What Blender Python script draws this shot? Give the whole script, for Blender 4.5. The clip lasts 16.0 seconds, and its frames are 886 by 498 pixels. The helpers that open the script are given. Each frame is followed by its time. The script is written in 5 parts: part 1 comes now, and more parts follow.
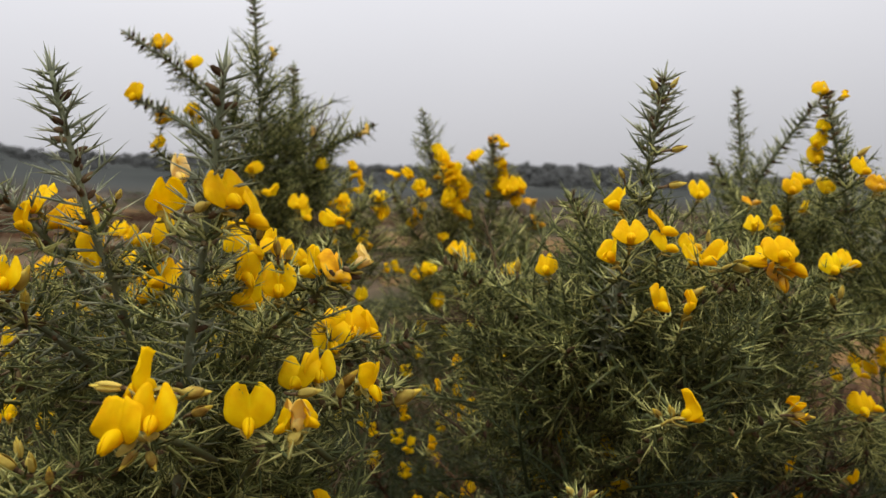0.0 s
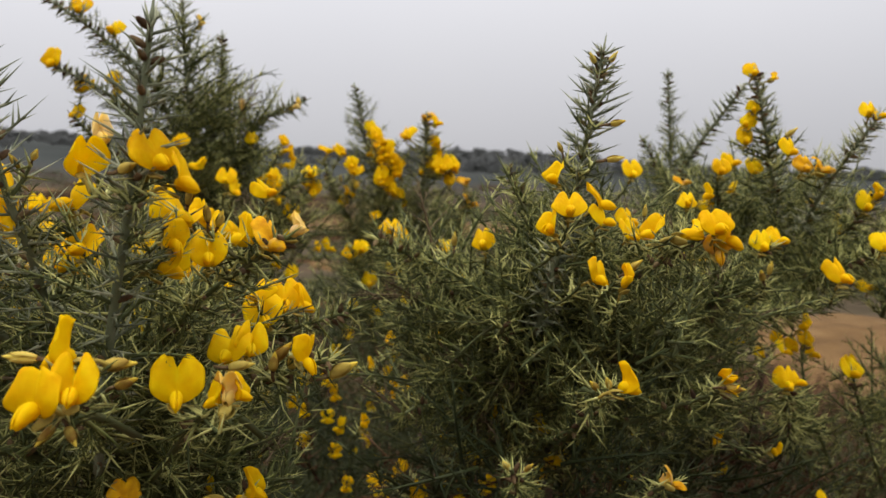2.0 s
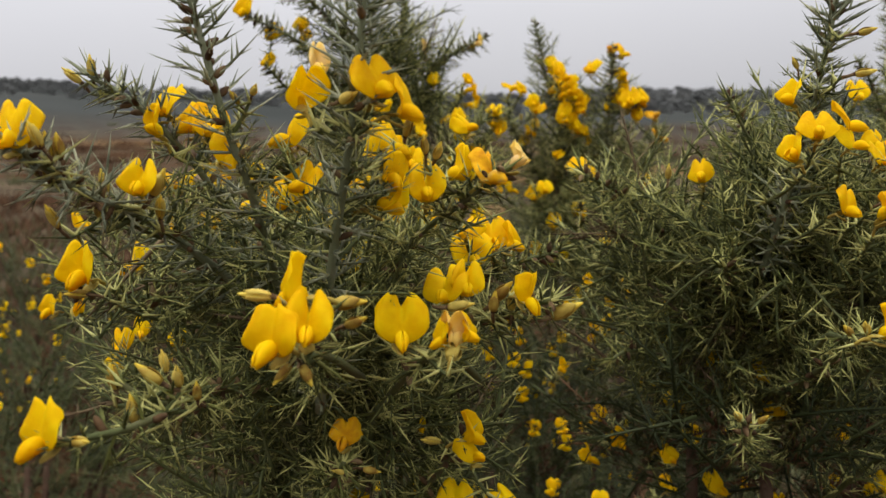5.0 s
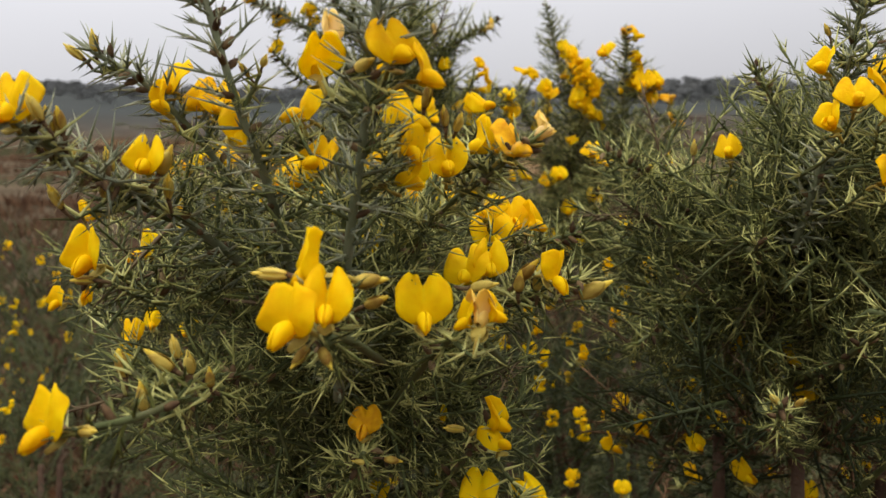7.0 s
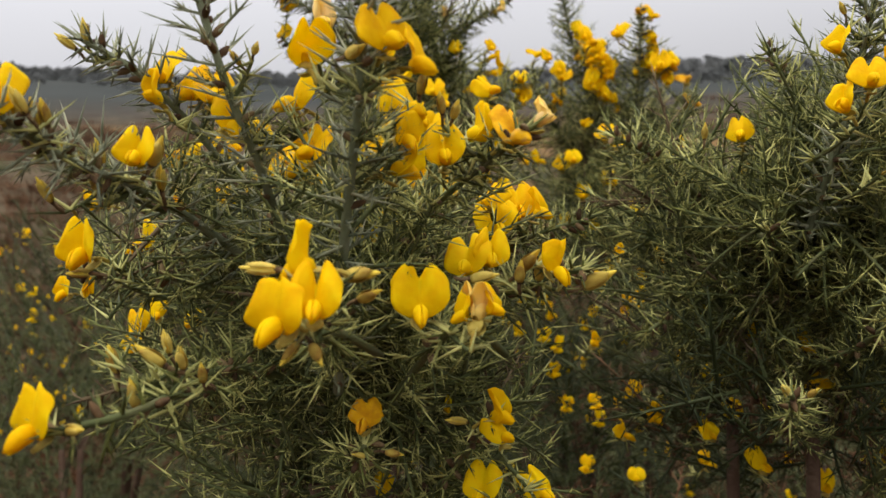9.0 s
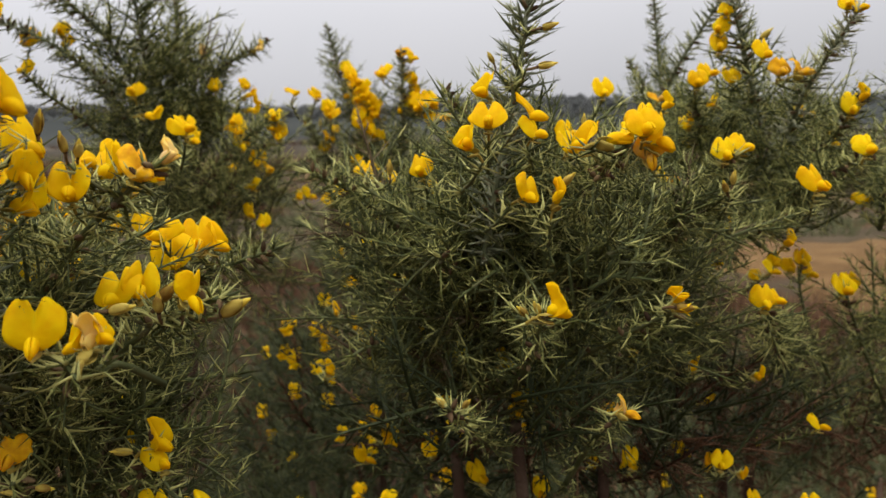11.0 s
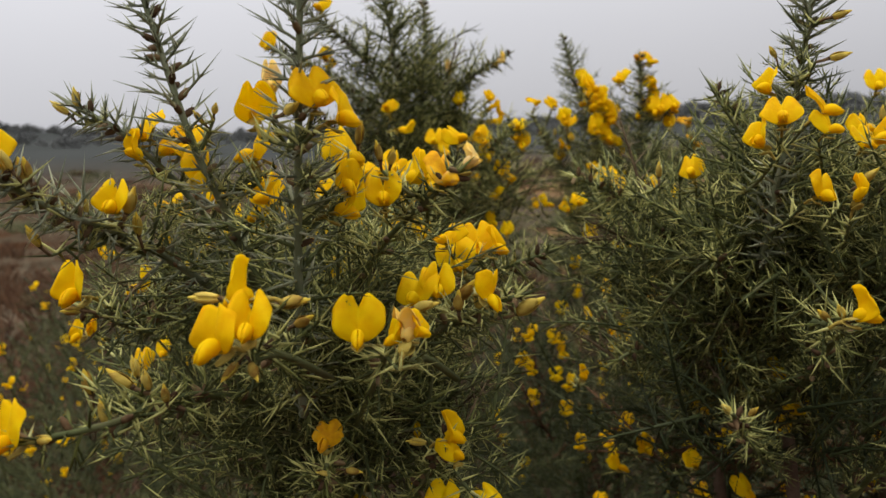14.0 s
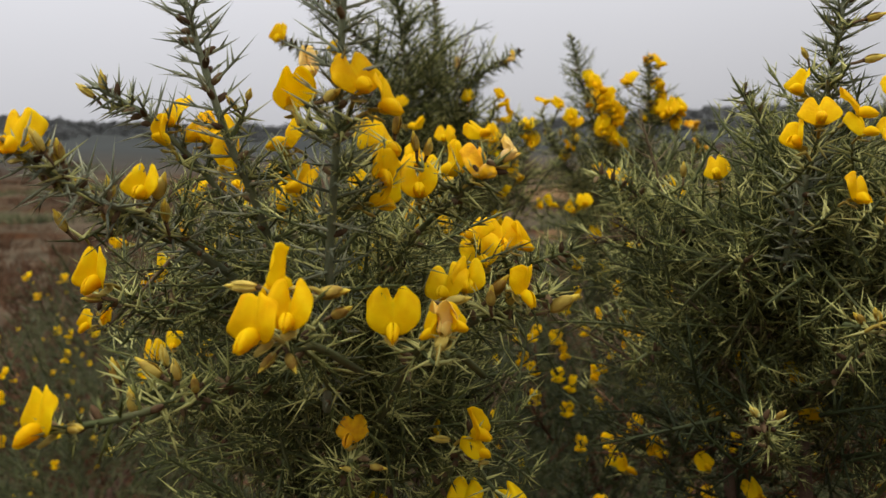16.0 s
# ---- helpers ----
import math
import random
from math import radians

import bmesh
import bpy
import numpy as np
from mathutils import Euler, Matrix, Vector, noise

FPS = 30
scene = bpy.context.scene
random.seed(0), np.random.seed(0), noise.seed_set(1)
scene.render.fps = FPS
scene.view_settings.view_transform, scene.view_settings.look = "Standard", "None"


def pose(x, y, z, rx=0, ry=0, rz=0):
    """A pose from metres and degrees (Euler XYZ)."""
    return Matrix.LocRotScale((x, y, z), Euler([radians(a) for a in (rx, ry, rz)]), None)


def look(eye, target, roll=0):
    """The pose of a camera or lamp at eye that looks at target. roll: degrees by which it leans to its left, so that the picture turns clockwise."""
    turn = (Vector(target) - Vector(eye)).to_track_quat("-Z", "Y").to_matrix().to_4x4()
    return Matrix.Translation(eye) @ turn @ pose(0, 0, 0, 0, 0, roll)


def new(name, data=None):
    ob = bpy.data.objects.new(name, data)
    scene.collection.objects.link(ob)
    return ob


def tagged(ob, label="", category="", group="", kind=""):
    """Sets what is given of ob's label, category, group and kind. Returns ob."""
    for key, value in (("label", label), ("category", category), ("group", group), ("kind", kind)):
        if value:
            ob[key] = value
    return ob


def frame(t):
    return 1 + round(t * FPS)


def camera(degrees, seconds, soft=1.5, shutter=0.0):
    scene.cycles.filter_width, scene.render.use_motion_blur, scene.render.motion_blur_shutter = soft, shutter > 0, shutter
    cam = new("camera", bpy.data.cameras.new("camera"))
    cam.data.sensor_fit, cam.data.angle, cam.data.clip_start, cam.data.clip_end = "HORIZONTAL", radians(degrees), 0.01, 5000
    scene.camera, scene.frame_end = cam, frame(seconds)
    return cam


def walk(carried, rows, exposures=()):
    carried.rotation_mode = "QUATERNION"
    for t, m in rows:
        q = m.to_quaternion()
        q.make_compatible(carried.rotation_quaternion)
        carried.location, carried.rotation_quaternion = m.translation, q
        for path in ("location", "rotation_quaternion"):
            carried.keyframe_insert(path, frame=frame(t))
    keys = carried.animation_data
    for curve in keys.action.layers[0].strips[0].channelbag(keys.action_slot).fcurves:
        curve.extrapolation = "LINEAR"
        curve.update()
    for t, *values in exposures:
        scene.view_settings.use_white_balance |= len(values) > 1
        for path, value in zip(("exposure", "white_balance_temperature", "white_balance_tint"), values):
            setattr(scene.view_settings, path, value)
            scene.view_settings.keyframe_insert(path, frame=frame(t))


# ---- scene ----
cam = camera(55.8, 16.0, soft=1.5)
cam.data.dof.use_dof, cam.data.dof.focus_distance, cam.data.dof.aperture_fstop = True, 0.33, 20.0
PATH = [
    (0, (0.0319, 0.0532, 1.1202), (-0.0118, 2.0491, 0.9991), 1.70),
    (0.5, (0.0411, 0.0569, 1.1165), (0.0928, 2.0504, 0.9646), 2.37),
    (1, (0.0399, 0.0552, 1.1181), (0.1303, 2.0467, 0.9580), 2.40),
    (1.5, (0.0363, 0.0598, 1.1149), (0.1432, 2.0511, 0.9627), 2.35),
    (2, (0.0286, 0.0612, 1.1141), (0.1549, 2.0513, 0.9608), 2.49),
    (2.5, (0.0280, 0.0690, 1.1126), (0.1093, 2.0604, 0.9455), 2.11),
    (3, (0.0251, 0.0721, 1.1114), (0.0725, 2.0634, 0.9316), 1.75),
    (3.5, (0.0174, 0.0802, 1.1065), (0.0043, 2.0695, 0.8998), 1.43),
    (4, (0.0097, 0.0815, 1.1059), (-0.1487, 2.0591, 0.8529), 0.87),
    (4.5, (0.0079, 0.0833, 1.1069), (-0.2186, 2.0507, 0.8274), 0.56),
    (4.7, (0.0074, 0.0826, 1.1075), (-0.2378, 2.0460, 0.8160), 0.63),
    (6.8, (0.0037, 0.0929, 1.0987), (-0.2977, 2.0484, 0.8069), -0.66),
    (7, (0.0009, 0.0950, 1.0995), (-0.2792, 2.0516, 0.7943), -0.61),
    (7.5, (0.0057, 0.0972, 1.0962), (-0.3110, 2.0496, 0.7998), -0.68),
    (8, (0.0066, 0.0992, 1.1004), (-0.3163, 2.0437, 0.7618), -1.19),
    (8.5, (0.0029, 0.1000, 1.0997), (-0.2939, 2.0492, 0.7643), -1.20),
    (9, (0.0068, 0.1027, 1.1008), (-0.3197, 2.0455, 0.7561), -1.25),
    (9.5, (0.0240, 0.1035, 1.1020), (-0.1250, 2.0658, 0.7457), -1.02),
    (10, (0.0486, 0.0999, 1.1010), (0.1400, 2.0703, 0.7705), 0.05),
    (10.2, (0.0615, 0.0958, 1.1042), (0.1555, 2.0679, 0.7848), -0.10),
    (12.3, (0.0816, 0.0848, 1.0932), (0.0475, 2.0727, 0.8765), -1.97),
    (12.5, (0.0766, 0.0903, 1.0962), (0.0396, 2.0761, 0.8609), -1.40),
    (13, (0.0644, 0.0828, 1.0980), (-0.0987, 2.0616, 0.8578), -2.11),
    (13.5, (0.0478, 0.0799, 1.0995), (-0.2971, 2.0360, 0.8654), -2.64),
    (14, (0.0480, 0.0800, 1.0985), (-0.3883, 2.0187, 0.8724), -3.03),
    (14.5, (0.0381, 0.0770, 1.0926), (-0.3875, 2.0214, 0.8975), -2.17),
    (15, (0.0341, 0.0862, 1.0934), (-0.3863, 2.0307, 0.8885), -1.92),
    (15.5, (0.0329, 0.0829, 1.0946), (-0.3759, 2.0292, 0.8830), -1.45),
    (16, (0.0312, 0.0813, 1.0962), (-0.3779, 2.0259, 0.8702), -1.68),
]
walk(cam, [(t, look(eye, target, roll)) for t, eye, target, roll in PATH], [(0, -0.03), (1.5, -0.02), (4, 0.02), (7, 0.16), (8, 0.2), (9, 0.19), (10, 0.1), (12.5, -0.01), (13.5, -0.13), (14.5, -0.09), (16, -0.09)])

# ---- light: an overcast sky, over three times as bright overhead as at the horizon and a little duller to the east, and a faint broad sun ----
SKY = 0.553
world = bpy.data.worlds.new("overcast_sky")
scene.world = world
world.use_nodes = True
wn, wl = world.node_tree.nodes, world.node_tree.links
wn.clear()
w_out = wn.new("ShaderNodeOutputWorld")
w_bg = wn.new("ShaderNodeBackground")
w_co = wn.new("ShaderNodeTexCoord")
w_sep = wn.new("ShaderNodeSeparateXYZ")
w_max = wn.new("ShaderNodeMath")
w_max.operation, w_max.inputs[1].default_value = "MAXIMUM", 0.0
w_mad = wn.new("ShaderNodeMath")
w_mad.operation, w_mad.inputs[1].default_value, w_mad.inputs[2].default_value = "MULTIPLY_ADD", 2.7, 1.0
w_noise = wn.new("ShaderNodeTexNoise")
w_noise.inputs["Scale"].default_value, w_noise.inputs["Detail"].default_value = 1.6, 5.0
w_ramp = wn.new("ShaderNodeValToRGB")
w_ramp.color_ramp.elements[0].position, w_ramp.color_ramp.elements[0].color = 0.3, (0.917, 0.918, 0.972, 1)
w_ramp.color_ramp.elements[1].position, w_ramp.color_ramp.elements[1].color = 0.7, (0.996, 0.988, 1.032, 1)
w_sky = wn.new("ShaderNodeTexSky")
w_sky.sky_type, w_sky.sun_disc = "NISHITA", False
w_sky.sun_elevation, w_sky.sun_rotation, w_sky.dust_density = radians(75), radians(230), 6.0
w_dim = wn.new("ShaderNodeVectorMath")
w_dim.operation, w_dim.inputs["Scale"].default_value = "SCALE", 0.12
w_mix = wn.new("ShaderNodeMixRGB")
w_mix.inputs[0].default_value = 0.06
w_mul = wn.new("ShaderNodeVectorMath")
w_mul.operation = "SCALE"
wl.new(w_co.outputs["Generated"], w_sep.inputs[0])
wl.new(w_sep.outputs["Z"], w_max.inputs[0])
wl.new(w_max.outputs[0], w_mad.inputs[0])
wl.new(w_co.outputs["Generated"], w_noise.inputs["Vector"])
wl.new(w_noise.outputs["Fac"], w_ramp.inputs[0])
wl.new(w_sky.outputs[0], w_dim.inputs[0])
wl.new(w_ramp.outputs[0], w_mix.inputs[1])
wl.new(w_dim.outputs[0], w_mix.inputs[2])
wl.new(w_mix.outputs[0], w_mul.inputs[0])
w_side = wn.new("ShaderNodeMath")
w_side.operation, w_side.inputs[1].default_value = "MULTIPLY_ADD", -0.2
wl.new(w_sep.outputs["X"], w_side.inputs[0])
wl.new(w_mad.outputs[0], w_side.inputs[2])
wl.new(w_side.outputs[0], w_mul.inputs["Scale"])
wl.new(w_mul.outputs[0], w_bg.inputs["Color"])
wl.new(w_bg.outputs[0], w_out.inputs[0])
w_bg.inputs["Strength"].default_value = SKY

sun = new("sun", bpy.data.lights.new("sun", "SUN"))
sun.data.energy, sun.data.angle, sun.data.color = 1.75, radians(40), (1.0, 0.97, 0.92)
sun.matrix_basis = look((-1.2, -1.0, 6.0), (0, 0, 0))


# ---- materials ----
def material(name, colors, rough=0.6, scale=40.0, detail=4.0, island=0.0, obj=0.0, through_light=0.0, bump=0.0, bump_scale=300.0, metal=0.0, spec=0.05):
    """Grainy colour between the given colours by noise, by island and by object; through_light: how much shines through."""
    m = bpy.data.materials.new(name)
    m.use_nodes = True
    n, l = m.node_tree.nodes, m.node_tree.links
    n.clear()
    out = n.new("ShaderNodeOutputMaterial")
    b = n.new("ShaderNodeBsdfPrincipled")
    b.inputs["Roughness"].default_value = rough
    b.inputs["Metallic"].default_value = metal
    b.inputs["Specular IOR Level"].default_value = spec
    co = n.new("ShaderNodeTexCoord")
    geo = n.new("ShaderNodeNewGeometry")
    tex = n.new("ShaderNodeTexNoise")
    tex.inputs["Scale"].default_value, tex.inputs["Detail"].default_value = scale, detail
    l.new(co.outputs["Object"], tex.inputs["Vector"])
    ramp = n.new("ShaderNodeValToRGB")
    ramp.color_ramp.elements[0].position, ramp.color_ramp.elements[-1].position = 0.22, 0.78
    while len(ramp.color_ramp.elements) < len(colors):
        ramp.color_ramp.elements.new(0.5)
    for k, (e, c) in enumerate(zip(ramp.color_ramp.elements, colors)):
        e.position = 0.22 + 0.56 * k / max(1, len(colors) - 1)
        e.color = (*c, 1)
    value = tex.outputs["Fac"]
    for weight, socket in ((island, geo.outputs["Random Per Island"]), (obj, n.new("ShaderNodeObjectInfo").outputs["Random"])):
        if weight:
            shift = n.new("ShaderNodeMath")
            shift.operation, shift.inputs[1].default_value, shift.inputs[2].default_value = "MULTIPLY_ADD", weight, -weight / 2
            add = n.new("ShaderNodeMath")
            l.new(socket, shift.inputs[0])
            l.new(shift.outputs[0], add.inputs[0])
            l.new(value, add.inputs[1])
            value = add.outputs[0]
    l.new(value, ramp.inputs[0])
    l.new(ramp.outputs[0], b.inputs["Base Color"])
    if bump:
        fine = n.new("ShaderNodeTexNoise")
        fine.inputs["Scale"].default_value, fine.inputs["Detail"].default_value = bump_scale, 6.0
        l.new(co.outputs["Object"], fine.inputs["Vector"])
        bm_node = n.new("ShaderNodeBump")
        bm_node.inputs["Strength"].default_value, bm_node.inputs["Distance"].default_value = bump, 0.6 / bump_scale
        l.new(fine.outputs["Fac"], bm_node.inputs["Height"])
        l.new(bm_node.outputs[0], b.inputs["Normal"])
    if through_light:
        tr = n.new("ShaderNodeBsdfTranslucent")
        mix = n.new("ShaderNodeMixShader")
        mix.inputs[0].default_value = through_light
        l.new(ramp.outputs[0], tr.inputs["Color"])
        l.new(b.outputs[0], mix.inputs[1])
        l.new(tr.outputs[0], mix.inputs[2])
        l.new(mix.outputs[0], out.inputs[0])
    else:
        l.new(b.outputs[0], out.inputs[0])
    return m


M_SPINE = material("gorse_spine", [(0.046, 0.053, 0.012), (0.142, 0.152, 0.035), (0.45, 0.435, 0.145)], 0.5, 45, 3, island=0.86, obj=0.2, through_light=0.12, spec=0.2)
M_LEADER = material("young_gorse_shoot", [(0.11, 0.122, 0.07), (0.245, 0.26, 0.155), (0.46, 0.455, 0.29)], 0.5, 60, 3, island=0.5, obj=0.2, through_light=0.25, spec=0.25)
# darker than gorse_spine: shade inside and between bushes put into the colour
M_FOLIAGE_SHADED = material("gorse_foliage_shaded", [(0.02, 0.027, 0.007), (0.044, 0.053, 0.014), (0.1, 0.102, 0.034)], 0.55, 9, 4, island=0.55, obj=0.3, through_light=0.15, spec=0.2)
M_STEM = material("gorse_stem", [(0.04, 0.052, 0.014), (0.085, 0.098, 0.034), (0.12, 0.105, 0.05)], 0.75, 60, 4, bump=0.5, bump_scale=900, spec=0.2)
M_YOUNG_STEM = material("young_stem", [(0.085, 0.095, 0.05), (0.15, 0.165, 0.09), (0.2, 0.2, 0.13)], 0.7, 80, 4, bump=0.5, bump_scale=900, spec=0.2)
M_BARK = material("gorse_bark", [(0.03, 0.017, 0.011), (0.07, 0.042, 0.027), (0.13, 0.09, 0.06)], 0.85, 30, 5, bump=0.8, bump_scale=260)
M_DRY = material("dry_twig", [(0.055, 0.038, 0.02), (0.11, 0.078, 0.042), (0.2, 0.15, 0.085)], 0.8, 30, 4, island=0.5)
M_BUDSCALE = material("brown_bud", [(0.035, 0.02, 0.012), (0.1, 0.06, 0.03), (0.2, 0.14, 0.07)], 0.7, 160, 3, island=0.4)
M_PETAL = material("yellow_petal", [(0.87, 0.54, 0.001), (0.95, 0.69, 0.002), (0.97, 0.77, 0.004)], 0.6, 130, 4, obj=0.3, through_light=0.55, bump=0.4, bump_scale=500, spec=0.08)
M_OLD = material("fading_petal", [(0.72, 0.32, 0.015), (0.92, 0.56, 0.01), (0.7, 0.45, 0.15)], 0.7, 160, 4, obj=0.3, through_light=0.42, bump=0.5, bump_scale=500, spec=0.1)
M_PALE = material("pale_petal", [(0.95, 0.67, 0.05), (0.93, 0.71, 0.2), (0.9, 0.7, 0.33)], 0.65, 120, 4, obj=0.3, through_light=0.4, bump=0.3, bump_scale=600, spec=0.1)
M_CALYX = material("hairy_calyx", [(0.22, 0.14, 0.03), (0.4, 0.3, 0.055), (0.56, 0.44, 0.1)], 0.8, 220, 4, obj=0.3, through_light=0.2, bump=0.6, bump_scale=1500, spec=0.15)
M_BUD = material("flower_bud", [(0.3, 0.17, 0.03), (0.56, 0.42, 0.08), (0.74, 0.58, 0.13)], 0.75, 150, 4, obj=0.5, through_light=0.3, bump=0.5, bump_scale=1500, spec=0.15)
M_BUD_TIP = material("bud_tip", [(0.7, 0.52, 0.06), (0.82, 0.64, 0.09), (0.86, 0.7, 0.16)], 0.7, 150, 4, obj=0.4, through_light=0.35, spec=0.1)
M_LITTER = material("dead_litter", [(0.038, 0.018, 0.009), (0.085, 0.043, 0.022), (0.17, 0.095, 0.052)], 0.85, 12, 4, island=0.6)


# ---- shapes ----
GOLD = 2.399963


class Shape:
    """Collects points and faces of one mesh, with a material slot for each face."""

    def __init__(self):
        self.v, self.f, self.m, self.count = [], [], [], 0

    def add(self, points, faces, slot=0):
        base = self.count
        self.v.append(np.asarray(points, float))
        self.f += [tuple(base + i for i in face) for face in faces]
        self.m += [slot] * len(faces)
        self.count += len(points)

    def tube(self, path, radii, sides=5, slot=0):
        path = [Vector(p) for p in path]
        ring, rows = [], len(path)
        for i, p in enumerate(path):
            d = (path[min(i + 1, rows - 1)] - path[max(i - 1, 0)]).normalized()
            a = d.orthogonal().normalized() if i == 0 else (a - d * a.dot(d)).normalized()
            b = d.cross(a)
            ring += [p + radii[i] * (math.cos(2 * math.pi * k / sides) * a + math.sin(2 * math.pi * k / sides) * b) for k in range(sides)]
        faces = [(i * sides + k, i * sides + (k + 1) % sides, (i + 1) * sides + (k + 1) % sides, (i + 1) * sides + k) for i in range(rows - 1) for k in range(sides)]
        faces += [tuple(range(sides))[::-1], tuple((rows - 1) * sides + k for k in range(sides))]
        self.add(ring, faces, slot)

    def spine(self, p, d, length, r, sides=3, bend=None, slot=0):
        """A tapering thorn; with a bend it has a middle ring."""
        d = d.normalized()
        a = d.orthogonal().normalized()
        b = d.cross(a)
        turn = [(math.cos(2 * math.pi * k / sides), math.sin(2 * math.pi * k / sides)) for k in range(sides)]
        pts = [p + r * (c * a + s * b) for c, s in turn]
        tip = p + d * length
        if bend is None:
            self.add(pts + [tip], [(k, (k + 1) % sides, sides) for k in range(sides)], slot)
            return
        mid = p + d * length * 0.5 + bend * length
        pts += [mid + 0.72 * r * (c * a + s * b) for c, s in turn] + [tip]
        faces = [(k, (k + 1) % sides, sides + (k + 1) % sides, sides + k) for k in range(sides)]
        faces += [(sides + k, sides + (k + 1) % sides, 2 * sides) for k in range(sides)]
        self.add(pts, faces, slot)

    def sheet(self, fn, nu, nv, thick, slot=0):
        """A petal: the surface fn(u, v), u from -1 to 1, v from 0 to 1, closed with the given thickness."""
        us, vs = [2 * i / nu - 1 for i in range(nu + 1)], [j / nv for j in range(nv + 1)]
        top = [Vector(fn(u, v)) for v in vs for u in us]
        w = nu + 1
        low = []
        for j in range(nv + 1):
            for i in range(w):
                du = top[j * w + min(i + 1, nu)] - top[j * w + max(i - 1, 0)]
                dv = top[min(j + 1, nv) * w + i] - top[max(j - 1, 0) * w + i]
                n = du.cross(dv)
                low.append(top[j * w + i] + (n.normalized() * thick if n.length > 1e-12 else Vector((0, thick, 0))))
        s = w * (nv + 1)
        faces = []
        for j in range(nv):
            for i in range(nu):
                q = (j * w + i, j * w + i + 1, (j + 1) * w + i + 1, (j + 1) * w + i)
                faces += [q[::-1], tuple(s + k for k in q)]
        edge = [i for i in range(w)] + [j * w + nu for j in range(1, nv + 1)] + [nv * w + i for i in range(nu - 1, -1, -1)] + [j * w for j in range(nv - 1, 0, -1)]
        faces += [(a, b, s + b, s + a) for a, b in zip(edge, edge[1:] + edge[:1])]
        self.add(top + low, faces, slot)

    def ball(self, c, r, sides=7, rows=4, slot=0, point=0.0, axis=Vector((0, 0, 1))):
        """A rounded body, r = (across, across, half length) along axis, with a more or less pointed end."""
        q = axis.to_track_quat("Z", "Y")
        pts, faces = [], []
        for j in range(rows + 1):
            a = math.pi * j / rows
            s = math.sin(a) * (1 - point * (0.5 - 0.5 * math.cos(a)) * 0.55)
            for k in range(sides):
                b = 2 * math.pi * k / sides
                pts.append(Vector(c) + q @ Vector((r[0] * s * math.cos(b), r[1] * s * math.sin(b), -r[2] * math.cos(a))))
        for j in range(rows):
            for k in range(sides):
                faces.append((j * sides + k, j * sides + (k + 1) % sides, (j + 1) * sides + (k + 1) % sides, (j + 1) * sides + k))
        self.add(pts, faces, slot)

    def merge(self, other, m, slot=None):
        """Another shape laid in at the pose m."""
        pts = np.concatenate(other.v)
        mat = np.array(m)
        base = self.count
        self.v.append(pts @ mat[:3, :3].T + mat[:3, 3])
        self.f += [tuple(base + i for i in face) for face in other.f]
        self.m += other.m if slot is None else [slot] * len(other.f)
        self.count += len(pts)

    def mesh(self, name, materials, smooth=True):
        me = bpy.data.meshes.new(name)
        me.from_pydata(np.concatenate(self.v).tolist(), [], self.f)
        for mat in materials:
            me.materials.append(mat)
        me.polygons.foreach_set("material_index", self.m)
        me.polygons.foreach_set("use_smooth", [smooth] * len(self.f))
        me.update()
        return me


def part(name, me, parent, place=None, label="", kind=""):
    """A mesh as one part under a thing or under a part, at a pose in the world (or in its parent's, under a part)."""
    ob = new(name, me)
    ob.parent = parent
    if place is not None:
        ob.matrix_basis = place
    return tagged(ob, label=label, kind=kind)


# ---- gorse: shoots ----
def side_shoot(length, seed, spine=0.011, step=0.0024, sides=3, small=3, thick=1.05):
    """A green side shoot along +z: a thin stem set all round with branched thorns."""
    rnd = random.Random(seed)
    s = Shape()
    bow = Vector((rnd.uniform(-1, 1), rnd.uniform(-1, 1), 0)) * 0.16 * length
    at = lambda k: Vector((0, 0, length * k)) + bow * k * k
    s.tube([at(k / 5) for k in range(6)], [0.0011 - 0.0006 * k / 5 for k in range(6)], 4, 1)
    n = max(6, int(length / step))
    for i in range(n):
        k = (i + 0.5) / n
        a = i * GOLD + rnd.uniform(-0.4, 0.4)
        up = rnd.uniform(0.35, 0.95) + 0.6 * k * k
        d = Vector((math.cos(a), math.sin(a), up)).normalized()
        size = spine * rnd.uniform(0.6, 1.2) * (0.75 + 0.5 * math.sin(math.pi * min(1, k + 0.15)))
        p = at(k)
        s.spine(p, d, size, 0.00046 * thick * rnd.uniform(0.8, 1.2), sides)
        for j in range(small):
            t = rnd.uniform(0.05, 0.55)
            d2 = (d + Vector((rnd.uniform(-1, 1), rnd.uniform(-1, 1), rnd.uniform(-0.5, 1))) * 0.85).normalized()
            s.spine(p + d * size * t, d2, size * rnd.uniform(0.3, 0.6), 0.00036 * thick, sides)
    s.spine(at(0.97), at(1) - at(0.9), spine * 0.9, 0.0007 * thick, sides)
    return s


LENGTHS = (0.03, 0.045, 0.065, 0.09)
SHOOTS = [[side_shoot(length, 10 * i + j, spine=0.0125 + 0.0025 * (j % 3)) for j in range(5)] for i, length in enumerate(LENGTHS)]
LIGHT = [[side_shoot(length, 10 * i + j, spine=0.0125 + 0.0025 * (j % 3), step=0.003, small=2) for j in range(5)] for i, length in enumerate(LENGTHS)]
SHOOT_MESHES = [[s.mesh("spiny_shoot", [M_SPINE, M_STEM]) for s in row] for row in SHOOTS]
DRY_MESHES = [s.mesh("dry_shoot", [M_DRY, M_DRY]) for s in SHOOTS[2][:2]]
COARSE = [side_shoot(0.08, 90 + j, spine=0.016, step=0.0042, small=1, thick=2.0) for j in range(6)]


